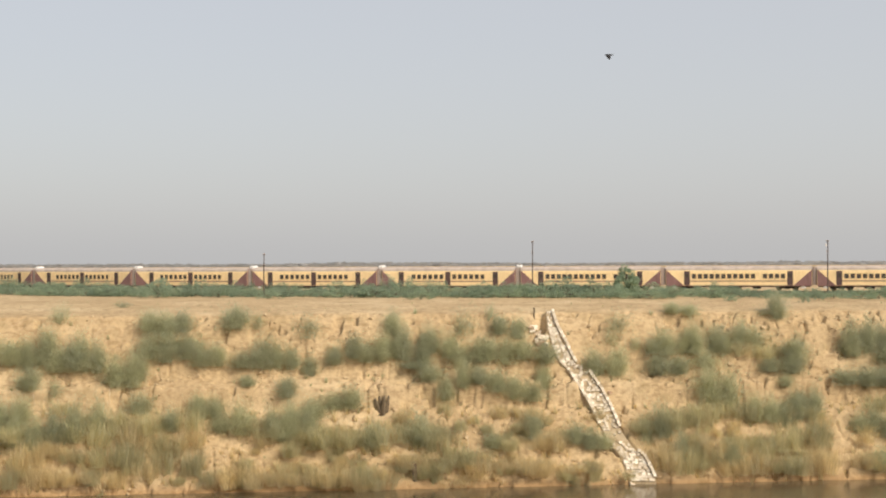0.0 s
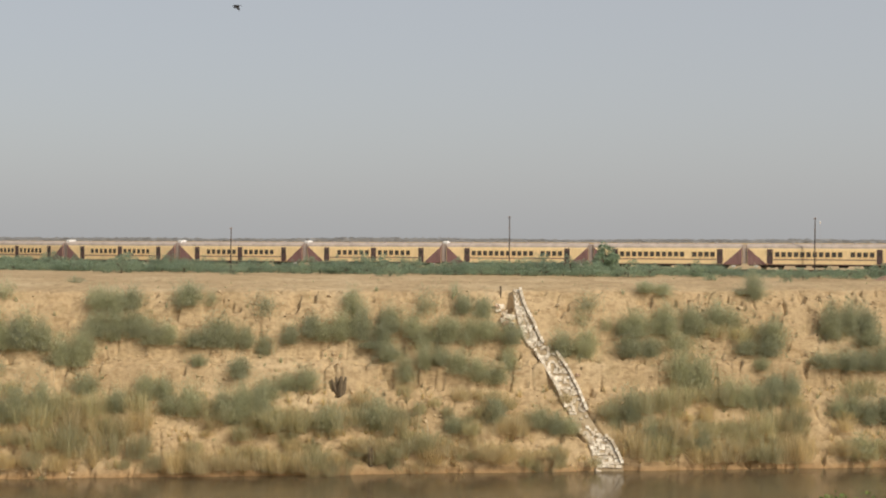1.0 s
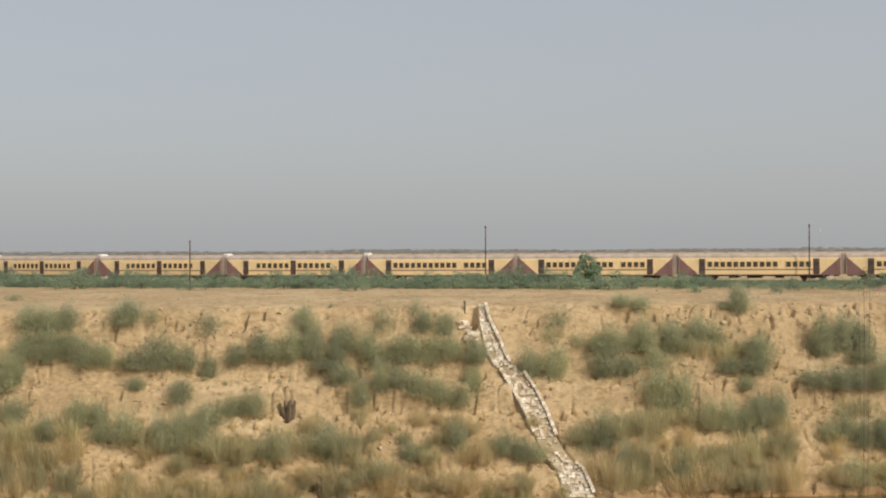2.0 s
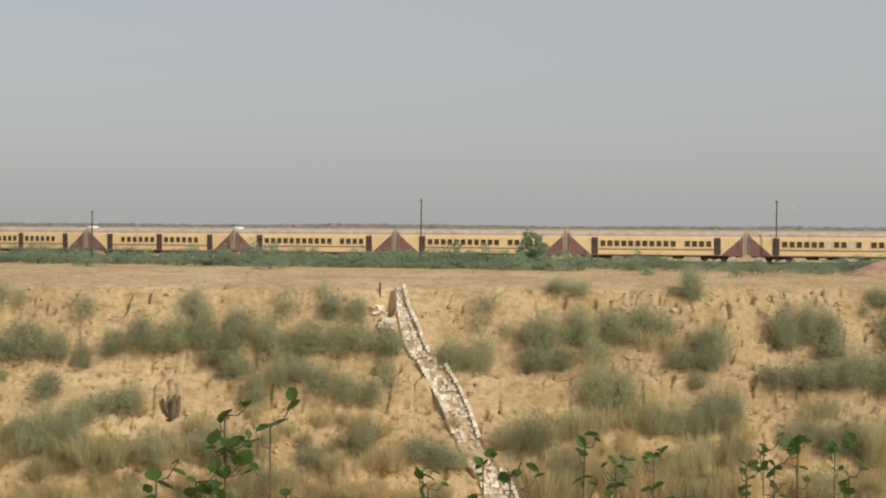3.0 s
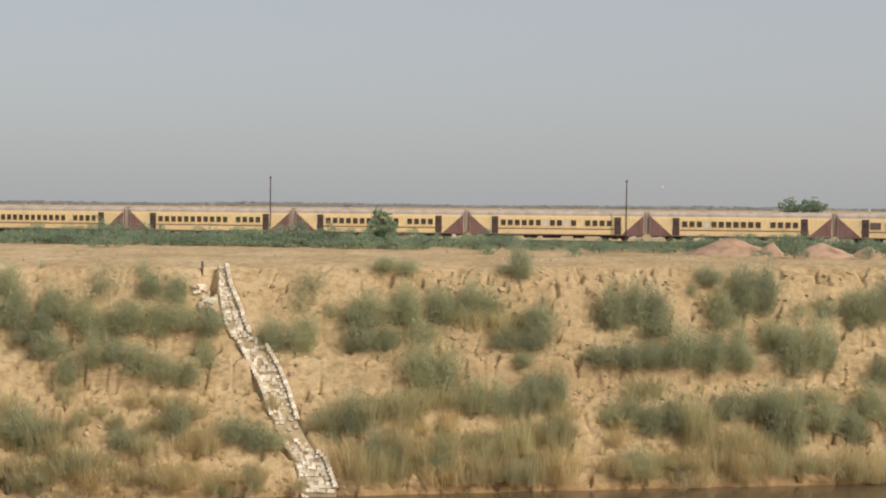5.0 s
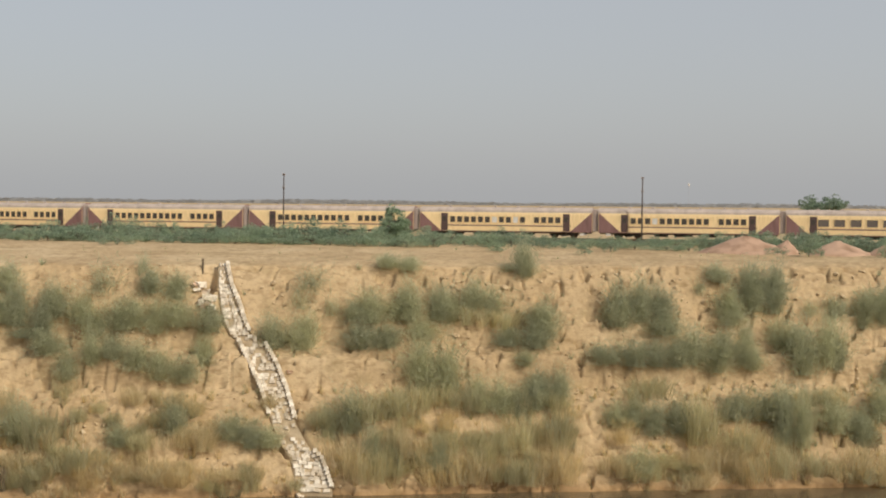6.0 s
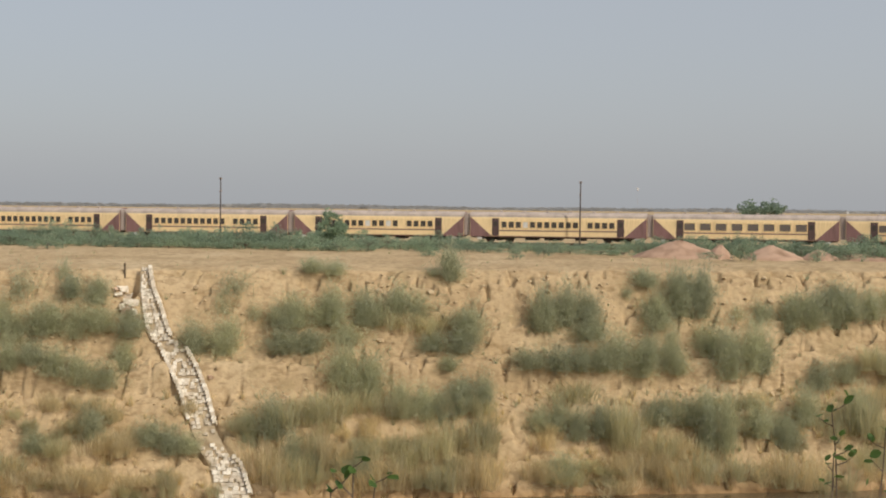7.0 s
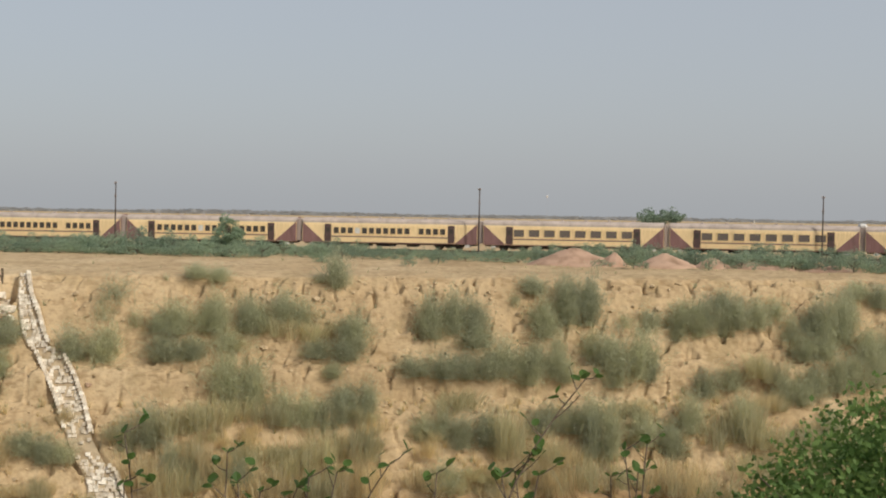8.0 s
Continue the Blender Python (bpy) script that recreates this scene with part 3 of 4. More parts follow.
def plume_mesh(seed):
    """A bleached reed stalk one metre high with a feathery head."""
    r = np.random.default_rng(seed)
    verts, faces = tube([(0, 0, -0.1), (0.03, 0, 0.4), (0.08, 0.02, 0.8)], [0.022, 0.018, 0.012], 5)
    for _ in range(46):
        q = r.uniform(0.5, 1.0)
        p = np.array([0.08 * q, 0.02 * q, q * 0.92])
        e = np.array([r.normal(0.02, 0.05), r.normal(0, 0.05), r.uniform(0.06, 0.16)])
        side = np.array([0.012, 0.0, 0.0]) if r.random() < 0.5 else np.array([0.0, 0.012, 0.0])
        n = len(verts)
        verts += [tuple(p - side), tuple(p + side), tuple(p + e)]
        faces.append((n, n + 1, n + 2))
    return mesh_of("plume", verts, faces, BLEACHED)


PLUMES = [plume_mesh(140 + i) for i in range(3)]
for i, (x, w, tall) in enumerate(STALKS):
    ob = new("dry_stalk", PLUMES[i % 3])
    ob.location = spot(x, w)
    ob.rotation_euler = (0, 0, i * 1.7)
    ob.scale = (tall * 0.8, tall * 0.8, tall)
    tagged(ob, "bleached dry reed stalk standing among the scrub", "reed", "bleached reed stalks")


def clod_mesh(seed, mat, name):
    r = np.random.default_rng(seed)
    bm = bmesh.new()
    bmesh.ops.create_icosphere(bm, subdivisions=1, radius=0.5)
    for v in bm.verts:
        v.co *= r.uniform(0.65, 1.15)
        v.co.z *= 0.7
    return bm_mesh(name, bm, mat)


def strewn_clods(count, seed):
    """Crumbled earth lumps on the broken parts of the slope, in one mesh."""
    r = np.random.default_rng(seed)
    src = clod_mesh(3, CLOD, "lump")
    vs = np.array([v.co[:] for v in src.vertices])
    fs = [tuple(p.vertices) for p in src.polygons]
    verts, faces = [], []
    while count:
        x, w = r.uniform(-72, 86), r.uniform(0.4, 14.5)
        patch = (11.0 < w < 14.2 and x > 18) or (5.0 < w < 8.6 and 8 < x < 58)
        if value_noise(np.array(x / 5), np.array(w / 3), 5) < (-0.5 if patch else 0.05):
            continue
        p = np.array(spot(x, w))
        s = r.uniform(0.12, 0.5) * (1.7 if r.random() < 0.2 else 1) * (1.2 if patch else 1)
        t = r.uniform(0, 6.28)
        c, d = math.cos(t), math.sin(t)
        q = vs * (1 + r.uniform(-0.25, 0.25, vs.shape)) * s
        q = np.stack([q[:, 0] * c - q[:, 1] * d, q[:, 0] * d + q[:, 1] * c, q[:, 2]], 1) + p
        n = len(verts)
        verts += [tuple(v) for v in q]
        faces += [tuple(i + n for i in f) for f in fs]
        count -= 1
    return mesh_of("earth_clods", verts, faces, CLOD)


tagged(new("earth_clods", strewn_clods(1700, 9)), "crumbled dry earth lumps strewn on the slope", "earth", kind="stuff")


def stump(x, w, wide, tall, seed):
    """A dark hollow snag of burnt roots."""
    r = np.random.default_rng(seed)
    verts, faces = [], []
    for k in range(6):
        a = r.uniform(0, 6.28)
        lean = r.uniform(0.15, 0.45)
        path = [(math.cos(a) * lean * t * wide, math.sin(a) * lean * t * wide, t * tall * r.uniform(0.85, 1.05) - 0.15) for t in (0, 0.35, 0.7, 1.0)]
        v, f = tube(path, [wide * 0.22, wide * 0.2, wide * 0.14, wide * 0.05], 6)
        n = len(verts)
        verts += v
        faces += [tuple(i + n for i in q) for q in f]
    ob = new("tree_stump", mesh_of("tree_stump", verts, faces, CHAR))
    ob.location = spot(x, w)
    tagged(ob, "dark charred tree stump on the sandy slope", "stump", "charred stumps")


stump(-22.6, 7.3, 2.1, 2.6, 1)
stump(-18.2, 0.8, 1.2, 2.2, 2)


# ---- scrub belt, shrubs and trees of the plain ----
def foliage(name, clusters, per, leaf, mat, seed):
    """Leaves in many small clusters: (centre, radii) each."""
    r = np.random.default_rng(seed)
    verts, faces = [], []
    for c, rad in clusters:
        d = r.normal(0, 1, (per, 3))
        d /= np.linalg.norm(d, axis=1)[:, None]
        q = np.array(c) + d * np.array(rad) * (r.uniform(0.35, 1.0, (per, 1)) ** 0.6)
        for p in q:
            u = r.normal(0, 1, 3)
            u /= np.linalg.norm(u)
            v = np.cross(u, r.normal(0, 1, 3))
            v /= np.linalg.norm(v) + 1e-6
            s = leaf * r.uniform(0.6, 1.3)
            n = len(verts)
            verts += [tuple(p - u * s), tuple(p + v * s * 0.55), tuple(p + u * s), tuple(p - v * s * 0.55)]
            faces.append((n, n + 1, n + 2, n + 3))
    return mesh_of(name, verts, faces, mat)


def crown_clusters(r, n, wide, low, tall, size):
    out = []
    for _ in range(n):
        a, d = r.uniform(0, 6.28), wide * math.sqrt(r.random())
        h = low + (tall - low) * r.uniform(0, 1) * (1 - 0.55 * (d / wide) ** 2)
        s = size * r.uniform(0.6, 1.25)
        out.append(((math.cos(a) * d, math.sin(a) * d, h), (s, s, s * 0.8)))
    return out


def limbs(r, wide, tall, thick, count=5):
    verts, faces = [], []
    v, f = tube([(0, 0, -0.3), (0.04 * wide, 0, tall * 0.3), (0, 0.05 * wide, tall * 0.62)], [thick, thick * 0.75, thick * 0.45], 7)
    verts += v
    faces += f
    for k in range(count):
        a = 6.28 * k / count + r.uniform(-0.4, 0.4)
        e = wide * r.uniform(0.5, 0.8)
        h = tall * r.uniform(0.55, 0.85)
        s = tall * r.uniform(0.12, 0.4)
        path = [(0, 0, s), (math.cos(a) * e * 0.45, math.sin(a) * e * 0.45, s + (h - s) * 0.6), (math.cos(a) * e, math.sin(a) * e, h)]
        v, f = tube(path, [thick * 0.55, thick * 0.38, thick * 0.12], 5)
        n = len(verts)
        verts += v
        faces += [tuple(i + n for i in q) for q in f]
    return verts, faces


def shrub_kinds():
    kinds = []
    for i in range(6):
        r = np.random.default_rng(100 + i)
        crown = foliage("crown", crown_clusters(r, 28, 0.95, 0.10, 1.0, 0.27), 54, 0.042, HEDGE, 200 + i)
        v, f = limbs(r, 0.8, 0.8, 0.035)
        kinds.append((crown, mesh_of("stem", v, f, BARK)))
    return kinds


SHRUBS = shrub_kinds()


def shrub(x, y, wide, tall, r, name="acacia_shrub", label="thorn shrub in haze-paled green beside the railway line", group="shrubs along the line"):
    crown, stem = SHRUBS[r.integers(len(SHRUBS))]
    root = new(name)
    root.location = (x, y, float(height(x, y)))
    root.rotation_euler = (0, 0, r.uniform(0, 6.28))
    root.scale = (wide / 2, wide / 2, tall)
    part("stem", stem, root)
    part("crown", crown, root)
    return tagged(root, label, "shrub", group)


r = np.random.default_rng(31)
for i in range(240):
    x = -135 + i * 1.0 + r.uniform(-0.5, 0.5)
    lane = i % 3
    y = float(track_y(x)) - (8.0, 12.0, 17.0)[lane] + r.uniform(-1.2, 1.2)
    tall = (2.5, 2.2, 1.7)[lane] * r.uniform(0.65, 1.15)
    tall *= 0.95 + 0.3 * float(value_noise(np.array(x / 9), np.array(lane + 0.5), 61))
    if 24 < x < 46:
        tall *= 0.55
    if 44 < x < 66 and lane == 2:
        y += 5
    shrub(x, y, r.uniform(3.0, 5.2), tall, r)
for i in range(30):
    x = 18 + i * 1.05 + r.uniform(-0.3, 0.3)
    shrub(x, float(track_y(x)) - 5.6 + r.uniform(-0.3, 0.3), r.uniform(1.6, 2.6), r.uniform(0.75, 1.25), r)
for i in range(46):
    x = -92 + i * 2.3 + r.uniform(-0.8, 0.8)
    shrub(x, float(track_y(x)) - 22 + r.uniform(-1.5, 1.5), r.uniform(3.0, 6.0), r.uniform(0.9, 1.7), r)
for x, y, wide, tall in ((-14, 170, 6, 2.3), (-9, 170, 5, 2.4), (-5, 170, 5.5, 2.9), (-1, 171, 6, 3.0), (3, 170, 5, 2.9), (6, 170, 4, 2.7), (14, 166, 4, 2.2), (20.5, 167, 3, 2.2), (56.0, 157.5, 3.2, 2.8), (64.2, 157.5, 1.8, 2.0), (60.5, 166, 5, 2.4), (68, 165, 6, 2.3), (75, 163, 5, 2.0), (53.0, 160.0, 3.0, 0.9), (-64, 170, 7, 2.6), (-55, 172, 6, 2.2), (-30, 171, 6, 2.0), (-22, 160, 4, 1.5), (-7, 168, 2.4, 1.1), (-3, 165, 2.5, 1.1), (34.5, 161, 2.6, 1.5), (31.4, 154, 1.8, 1.3), (21.8, 157, 2.5, 1.2), (-66, 178, 6, 2.8), (-76, 182, 6, 2.6), (-45, 162, 4, 1.3)):
    shrub(x, y, wide, tall, r)


def tree(x, y, wide, tall, bare, thick, seed, label, mat=HEDGE, leaf=0.16, n=60):
    r = np.random.default_rng(seed)
    root = new("tree")
    root.location = (x, y, float(height(x, y)))
    v, f = limbs(r, wide / 2, tall, thick, 7)
    part("trunk", mesh_of("trunk", v, f, BARK), root)
    part("crown", foliage("crown", crown_clusters(r, n, wide / 2, bare, tall * 0.95, wide * 0.13), 60, leaf, mat, seed + 1), root)
    return tagged(root, label, "tree")


tree(8.15, 178.0, 3.9, 5.1, 0.5, 0.10, 301, "rounded tree in haze-paled green before the train", HEDGE, 0.13, 110)
tree(63.2, 188.0, 5.6, 6.9, 4.5, 0.2, 305, "flat-crowned thorn tree behind the train", HEDGE, 0.16, 45)
tree(54.0, 58.0, 15.6, 14.0, 2.0, 0.25, 311, "large bright green leafy tree on the near bank", CROWN, 0.18, 680)
tree(16.6, 25.0, 7.0, 2.8, 0.5, 0.08, 317, "low bright green bush on the near bank", CROWN, 0.11, 150)


# far woods on the horizon, their distance haze painted into the leaf colour
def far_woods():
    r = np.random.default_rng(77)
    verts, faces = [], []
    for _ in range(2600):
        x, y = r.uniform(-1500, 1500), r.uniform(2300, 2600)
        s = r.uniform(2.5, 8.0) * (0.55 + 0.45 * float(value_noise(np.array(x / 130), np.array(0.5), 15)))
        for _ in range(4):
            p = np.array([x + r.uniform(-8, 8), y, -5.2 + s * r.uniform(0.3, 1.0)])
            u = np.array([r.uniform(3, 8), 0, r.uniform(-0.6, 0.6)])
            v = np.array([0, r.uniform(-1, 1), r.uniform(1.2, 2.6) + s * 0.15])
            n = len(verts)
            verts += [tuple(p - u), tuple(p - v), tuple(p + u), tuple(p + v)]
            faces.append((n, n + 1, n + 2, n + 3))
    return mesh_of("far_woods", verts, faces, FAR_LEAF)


tagged(new("far_woods", far_woods()), "thin far line of trees on the horizon in painted haze grey", "woods", kind="stuff")


# ---- gravel heaps ----
def heap(x, y, wide, deep, tall, skew, seed):
    r = np.random.default_rng(seed)
    n, m = 30, 11
    verts = [(skew * wide * 0.5, 0, tall)]
    for j in range(1, m):
        q = j / (m - 1)
        for i in range(n):
            a = 6.2832 * i / n
            wob = 1 + 0.10 * value_noise(np.array(i * 0.9), np.array(j * 0.7), seed)
            hgt = tall * (1 - q ** 1.15) * (1 + 0.08 * value_noise(np.array(i * 1.3), np.array(j * 0.9), seed + 1)) - 0.12 * (j == m - 1)
            verts.append((math.cos(a) * q * wide / 2 * wob + skew * wide * 0.5 * (1 - q), math.sin(a) * q * deep / 2 * wob, hgt))
    faces = [(0, 1 + i, 1 + (i + 1) % n) for i in range(n)]
    for j in range(m - 2):
        for i in range(n):
            a, b = 1 + j * n + i, 1 + j * n + (i + 1) % n
            faces.append((a, a + n, b + n, b))
    ob = new("gravel_mound", mesh_of("gravel_mound", verts, faces, GRAVEL, smooth=True))
    ob.location = (x, y, float(height(x, y)))
    tagged(ob, "heap of reddish gravel dumped on the plain", "heap", "gravel heaps")


heap(49.6, 163.0, 11.0, 8, 1.95, 0.06, 401)
heap(54.0, 162.6, 4.0, 5, 1.6, 0.25, 402)
heap(60.2, 163.0, 8.0, 7, 1.6, 0.0, 403)
heap(65.6, 162.4, 5.0, 5, 1.15, -0.1, 404)
heap(70.5, 162.2, 9.0, 6, 0.75, -0.2, 405)
heap(78.5, 161.0, 8.0, 6, 0.7, 0.1, 406)


# ---- railway line ----
def along_track():
    xs = np.linspace(-255, 250, 4000)
    ys = track_y(xs)
    s = np.concatenate([[0], np.cumsum(np.hypot(np.diff(xs), np.diff(ys)))])
    return xs, ys, s - np.interp(0, xs, s)


TX, TY, TS = along_track()
RAIL_TOP = -4.60


def on_track(s):
    return float(np.interp(s, TS, TX)), float(np.interp(s, TS, TY))


def sweep(profile, s0, s1, step, side, z, name, mat):
    """A bar of the given section along the line, side metres off its middle."""
    verts, faces = [], []
    stations = np.arange(s0, s1, step)
    k = len(profile)
    for s in stations:
        (x0, y0), (x1, y1) = on_track(s - 0.5), on_track(s + 0.5)
        d = Vector((x1 - x0, y1 - y0, 0)).normalized()
        n = Vector((-d.y, d.x, 0))
        c = Vector(((x0 + x1) / 2, (y0 + y1) / 2, 0))
        for u, v in profile:
            verts.append(c + n * (side + u) + Vector((0, 0, z + v)))
    for i in range(len(stations) - 1):
        for j in range(k):
            a, b = i * k + j, i * k + (j + 1) % k
            faces.append((a, b, b + k, a + k))
    return mesh_of(name, verts, faces, mat)


railway = new("railway_track")
part("ballast", sweep([(-2.0, -0.45), (2.0, -0.45), (1.5, 0.0), (-1.5, 0.0)], -240, 215, 4, 0, RAIL_TOP - 0.17, "ballast", BALLAST), railway)
for side in (-0.838, 0.838):
    part("rail", sweep([(-0.07, -0.17), (0.07, -0.17), (0.035, 0.0), (-0.035, 0.0)], -240, 215, 4, side, RAIL_TOP, "rail", RAIL), railway)
tagged(railway, "rusty railway track on a low ballast bed", "railway", kind="structure")


# ---- train ----
HALF, SOLE, EAVE, CREST = 1.62, 0.80, 3.36, 3.98
BODY = 22.7
PITCH = 23.5


def shell_mesh():
    """Coach body: tumblehome sides, arched roof, closed ends."""
    sec = [(-HALF + 0.04, SOLE), (-HALF, SOLE + 0.12), (-HALF, EAVE - 0.35), (-HALF + 0.05, EAVE - 0.05)]
    for k in range(1, 12):
        a = math.pi * (1 - k / 12)
        sec.append((math.cos(a) * (HALF - 0.05), EAVE + math.sin(a) ** 0.8 * (CREST - EAVE)))
    sec += [(-u, v) for u, v in sec[3::-1]]
    n = len(sec)
    verts = [(sx * BODY / 2, u, v) for sx in (-1, 1) for u, v in sec]
    faces, index = [], []
    for j in range(n):
        a, b = j, (j + 1) % n
        faces.append((a, a + n, b + n, b))
        zmid = (sec[a][1] + sec[b][1]) / 2
        index.append(1 if zmid > EAVE - 0.02 else 0)
    faces += [tuple(range(n))[::-1], tuple(range(n, 2 * n))]
    index += [2, 2]
    return mesh_of("body", verts, [f[::-1] for f in faces], [CREAM, ROOF, MAROON], index)


def slab(name, x0, x1, z0, z1, mat, thick=0.03, bevel=0.0):
    """A plate that faces -y, its back on y = 0."""
    return bm_mesh(name, box_bm(bmesh.new(), x0, x1, -thick, 0.004, z0, z1, bevel), mat)


def window_ring(name, w, h, mat, bar=0.06):
    bm = bmesh.new()
    for x0, x1, z0, z1 in ((-w / 2 - bar, w / 2 + bar, h / 2, h / 2 + bar), (-w / 2 - bar, w / 2 + bar, -h / 2 - bar, -h / 2), (-w / 2 - bar, -w / 2, -h / 2, h / 2), (w / 2, w / 2 + bar, -h / 2, h / 2)):
        box_bm(bm, x0, x1, -0.05, 0.003, z0, z1)
    return bm_mesh(name, bm, mat)


def triangle_panel(name, toward):
    """Painted maroon corner plate: high at the coach end, running down towards the door."""
    r = toward * (BODY / 2 - 2.9)
    t = toward * (BODY / 2 - 0.05)
    pts = [(t, EAVE + 0.0), (t, SOLE + 0.03), (r, SOLE + 0.03)]
    verts = [(x, y, z) for y in (-0.016, 0.004) for x, z in pts]
    faces = [(0, 1, 2), (5, 4, 3), (0, 3, 4, 1), (1, 4, 5, 2), (2, 5, 3, 0)]
    return mesh_of(name, verts, faces, MAROON)


def wheel_mesh():
    bm = bmesh.new()
    bmesh.ops.create_cone(bm, cap_ends=True, segments=18, radius1=0.46, radius2=0.43, depth=0.13, matrix=Matrix.Rotation(radians(90), 4, "X"))
    bmesh.ops.create_cone(bm, cap_ends=True, segments=10, radius1=0.13, radius2=0.13, depth=0.24, matrix=Matrix.Rotation(radians(90), 4, "X"))
    return bm_mesh("wheel", bm, RAIL)


def bogie_mesh():
    bm = bmesh.new()
    for y in (-1.08, 1.08):
        box_bm(bm, -1.8, 1.8, y - 0.07, y + 0.07, 0.42, 0.62, 0.02)
        for x in (-1.25, 1.25):
            box_bm(bm, x - 0.22, x + 0.22, y - 0.10, y + 0.10, 0.30, 0.60, 0.03)
        box_bm(bm, -0.35, 0.35, y - 0.12, y + 0.12, 0.30, 0.80, 0.03)
    box_bm(bm, -0.25, 0.25, -1.1, 1.1, 0.45, 0.72)
    return bm_mesh("bogie", bm, IRON)


def gear_mesh():
    """Boxes and tanks hung under the floor."""
    bm = bmesh.new()
    box_bm(bm, -BODY / 2 + 0.2, BODY / 2 - 0.2, -1.2, 1.2, SOLE - 0.16, SOLE - 0.005)
    for x, w in ((-3.4, 1.6), (-0.6, 2.2), (2.9, 1.3)):
        box_bm(bm, x - w / 2, x + w / 2, -1.3, -0.5, 0.38, SOLE - 0.14, 0.03)
        box_bm(bm, x - w / 2, x + w / 2, 0.5, 1.3, 0.38, SOLE - 0.14, 0.03)
    return bm_mesh("underframe", bm, IRON)


def bellows_mesh(mat):
    """Folded gangway between two coaches, with a rounded hood."""
    bm = bmesh.new()
    for k in range(4):
        x = 0.10 + k * 0.20
        box_bm(bm, x - 0.085, x + 0.085, -1.42, 1.42, 0.95, 3.82, 0.06)
    return bm_mesh("gangway", bm, mat)


SHELL, GEAR, BOGIE, WHEEL = shell_mesh(), gear_mesh(), bogie_mesh(), wheel_mesh()
BELLOWS = bellows_mesh(RUBBER)
TRI = {s: triangle_panel("end_panel", s) for s in (-1, 1)}
STRIPE = slab("stripe", -BODY / 2 + 2.8, BODY / 2 - 2.8, 1.52, 1.66, MAROON, 0.018)
SILL = slab("sill_stripe", -BODY / 2 + 0.05, BODY / 2 - 0.05, SOLE + 0.02, SOLE + 0.10, MAROON, 0.024)
DOOR = slab("door", -0.43, 0.43, SOLE + 0.14, EAVE - 0.2, DOOR_PAINT, 0.035, 0.012)
DOOR_GLASS = slab("door_window", -0.24, 0.24, 2.15, 2.75, GLASS, 0.02)
SMALL_RING, SMALL_PANE = window_ring("window", 0.64, 0.74, CREAM), slab("pane", -0.32, 0.32, -0.37, 0.37, GLASS, 0.02)
BIG_RING, BIG_PANE = window_ring("window", 1.30, 0.86, CREAM), slab("pane", -0.65, 0.65, -0.43, 0.43, TINTED, 0.02)
WHITE_PANE = slab("pane", -0.32, 0.32, -0.37, 0.37, WHITE, 0.022)
PLATE = slab("step_plate", -0.28, 0.28, 0.42, 0.74, WHITE, 0.05, 0.01)
HOOD = bm_mesh("gangway_hood", box_bm(bmesh.new(), -0.5, 0.5, -0.9, 0.9, 3.65, 4.28, 0.22), WHITE)
VENT = bm_mesh("roof_vent", box_bm(bmesh.new(), -0.22, 0.22, -0.16, 0.16, 0, 0.16, 0.05), ROOF)


def coach(kind, pale, odd=()):
    """A passenger coach of kind plain, split (a door amidships) or wide (large fixed windows)."""
    root = new("railway_coach")
    part("body", SHELL, root)
    part("underframe", GEAR, root)
    for x in (-7.6, 7.6):
        b = part("bogie", BOGIE, root, at=pose(x, 0, 0))
        for wx in (-1.25, 1.25):
            for wy in (-0.84, 0.84):
                part("wheel", WHEEL, b, at=pose(wx, wy, 0.46))
    for face, turn in ((-1, 0), (1, 180)):
        flip = pose(0, face * HALF, 0, 0, 0, turn)
        for s in (-1, 1):
            part("end_panel", TRI[s], root, at=flip)
            d = part("door", DOOR, root, at=flip @ pose(s * 8.0, 0, 0))
            part("door_window", DOOR_GLASS, d, at=pose(0, -0.037, 0))
            part("step_plate", PLATE, root, "white step plate", at=flip @ pose(s * (BODY / 2 - 1.3), 0.1, 0))
        part("stripe", STRIPE, root, at=flip)
        part("sill_stripe", SILL, root, at=flip)
        if kind == "split":
            part("door", DOOR, root, at=flip)
            spots = [k * 0.95 + 1.1 for k in range(6)]
            spots = [-x for x in spots] + spots
        elif kind == "wide":
            spots = [-6.8 + k * 1.94 for k in range(8)]
        else:
            spots = [-6.9 + k * 0.92 for k in range(16) if k != 11]
        for i, x in enumerate(spots):
            ring, pane = (BIG_RING, BIG_PANE) if kind == "wide" else (SMALL_RING, SMALL_PANE)
            w = part("window", ring, root, at=flip @ pose(x, 0, 2.36))
            part("pane", WHITE_PANE if i in odd else pane, w, "white shuttered pane" if i in odd else "")
    for x in (-7.5, -4.5, -1.5, 1.5, 4.5, 7.5):
        part("roof_vent", VENT, root, at=pose(x, 0, CREST - 0.015))
    part("gangway", BELLOWS, root, "grey folded gangway", at=pose(BODY / 2, 0, 0))
    if pale:
        part("gangway_hood", HOOD, root, "white rounded gangway hood", at=pose(BODY / 2 + 0.4, 0, 0))
    words = {"plain": "cream yellow railway coach with maroon end triangles and small windows",
             "split": "cream yellow railway coach with maroon triangles and a middle door",
             "wide": "cream yellow railway coach with maroon triangles and large fixed windows"}[kind]
    return tagged(root, words, "train coach", "coaches of the passing train")


COACHES = []
for n in range(-9, 10):
    kind = "split" if n < 0 else ("wide" if n in (5, 6, 7) else "plain")
    COACHES.append((n, coach(kind, n in (-5, -4, -3, -2, -1, 6), (6, 9) if n == 3 else ((3,) if n == 4 else ()))))


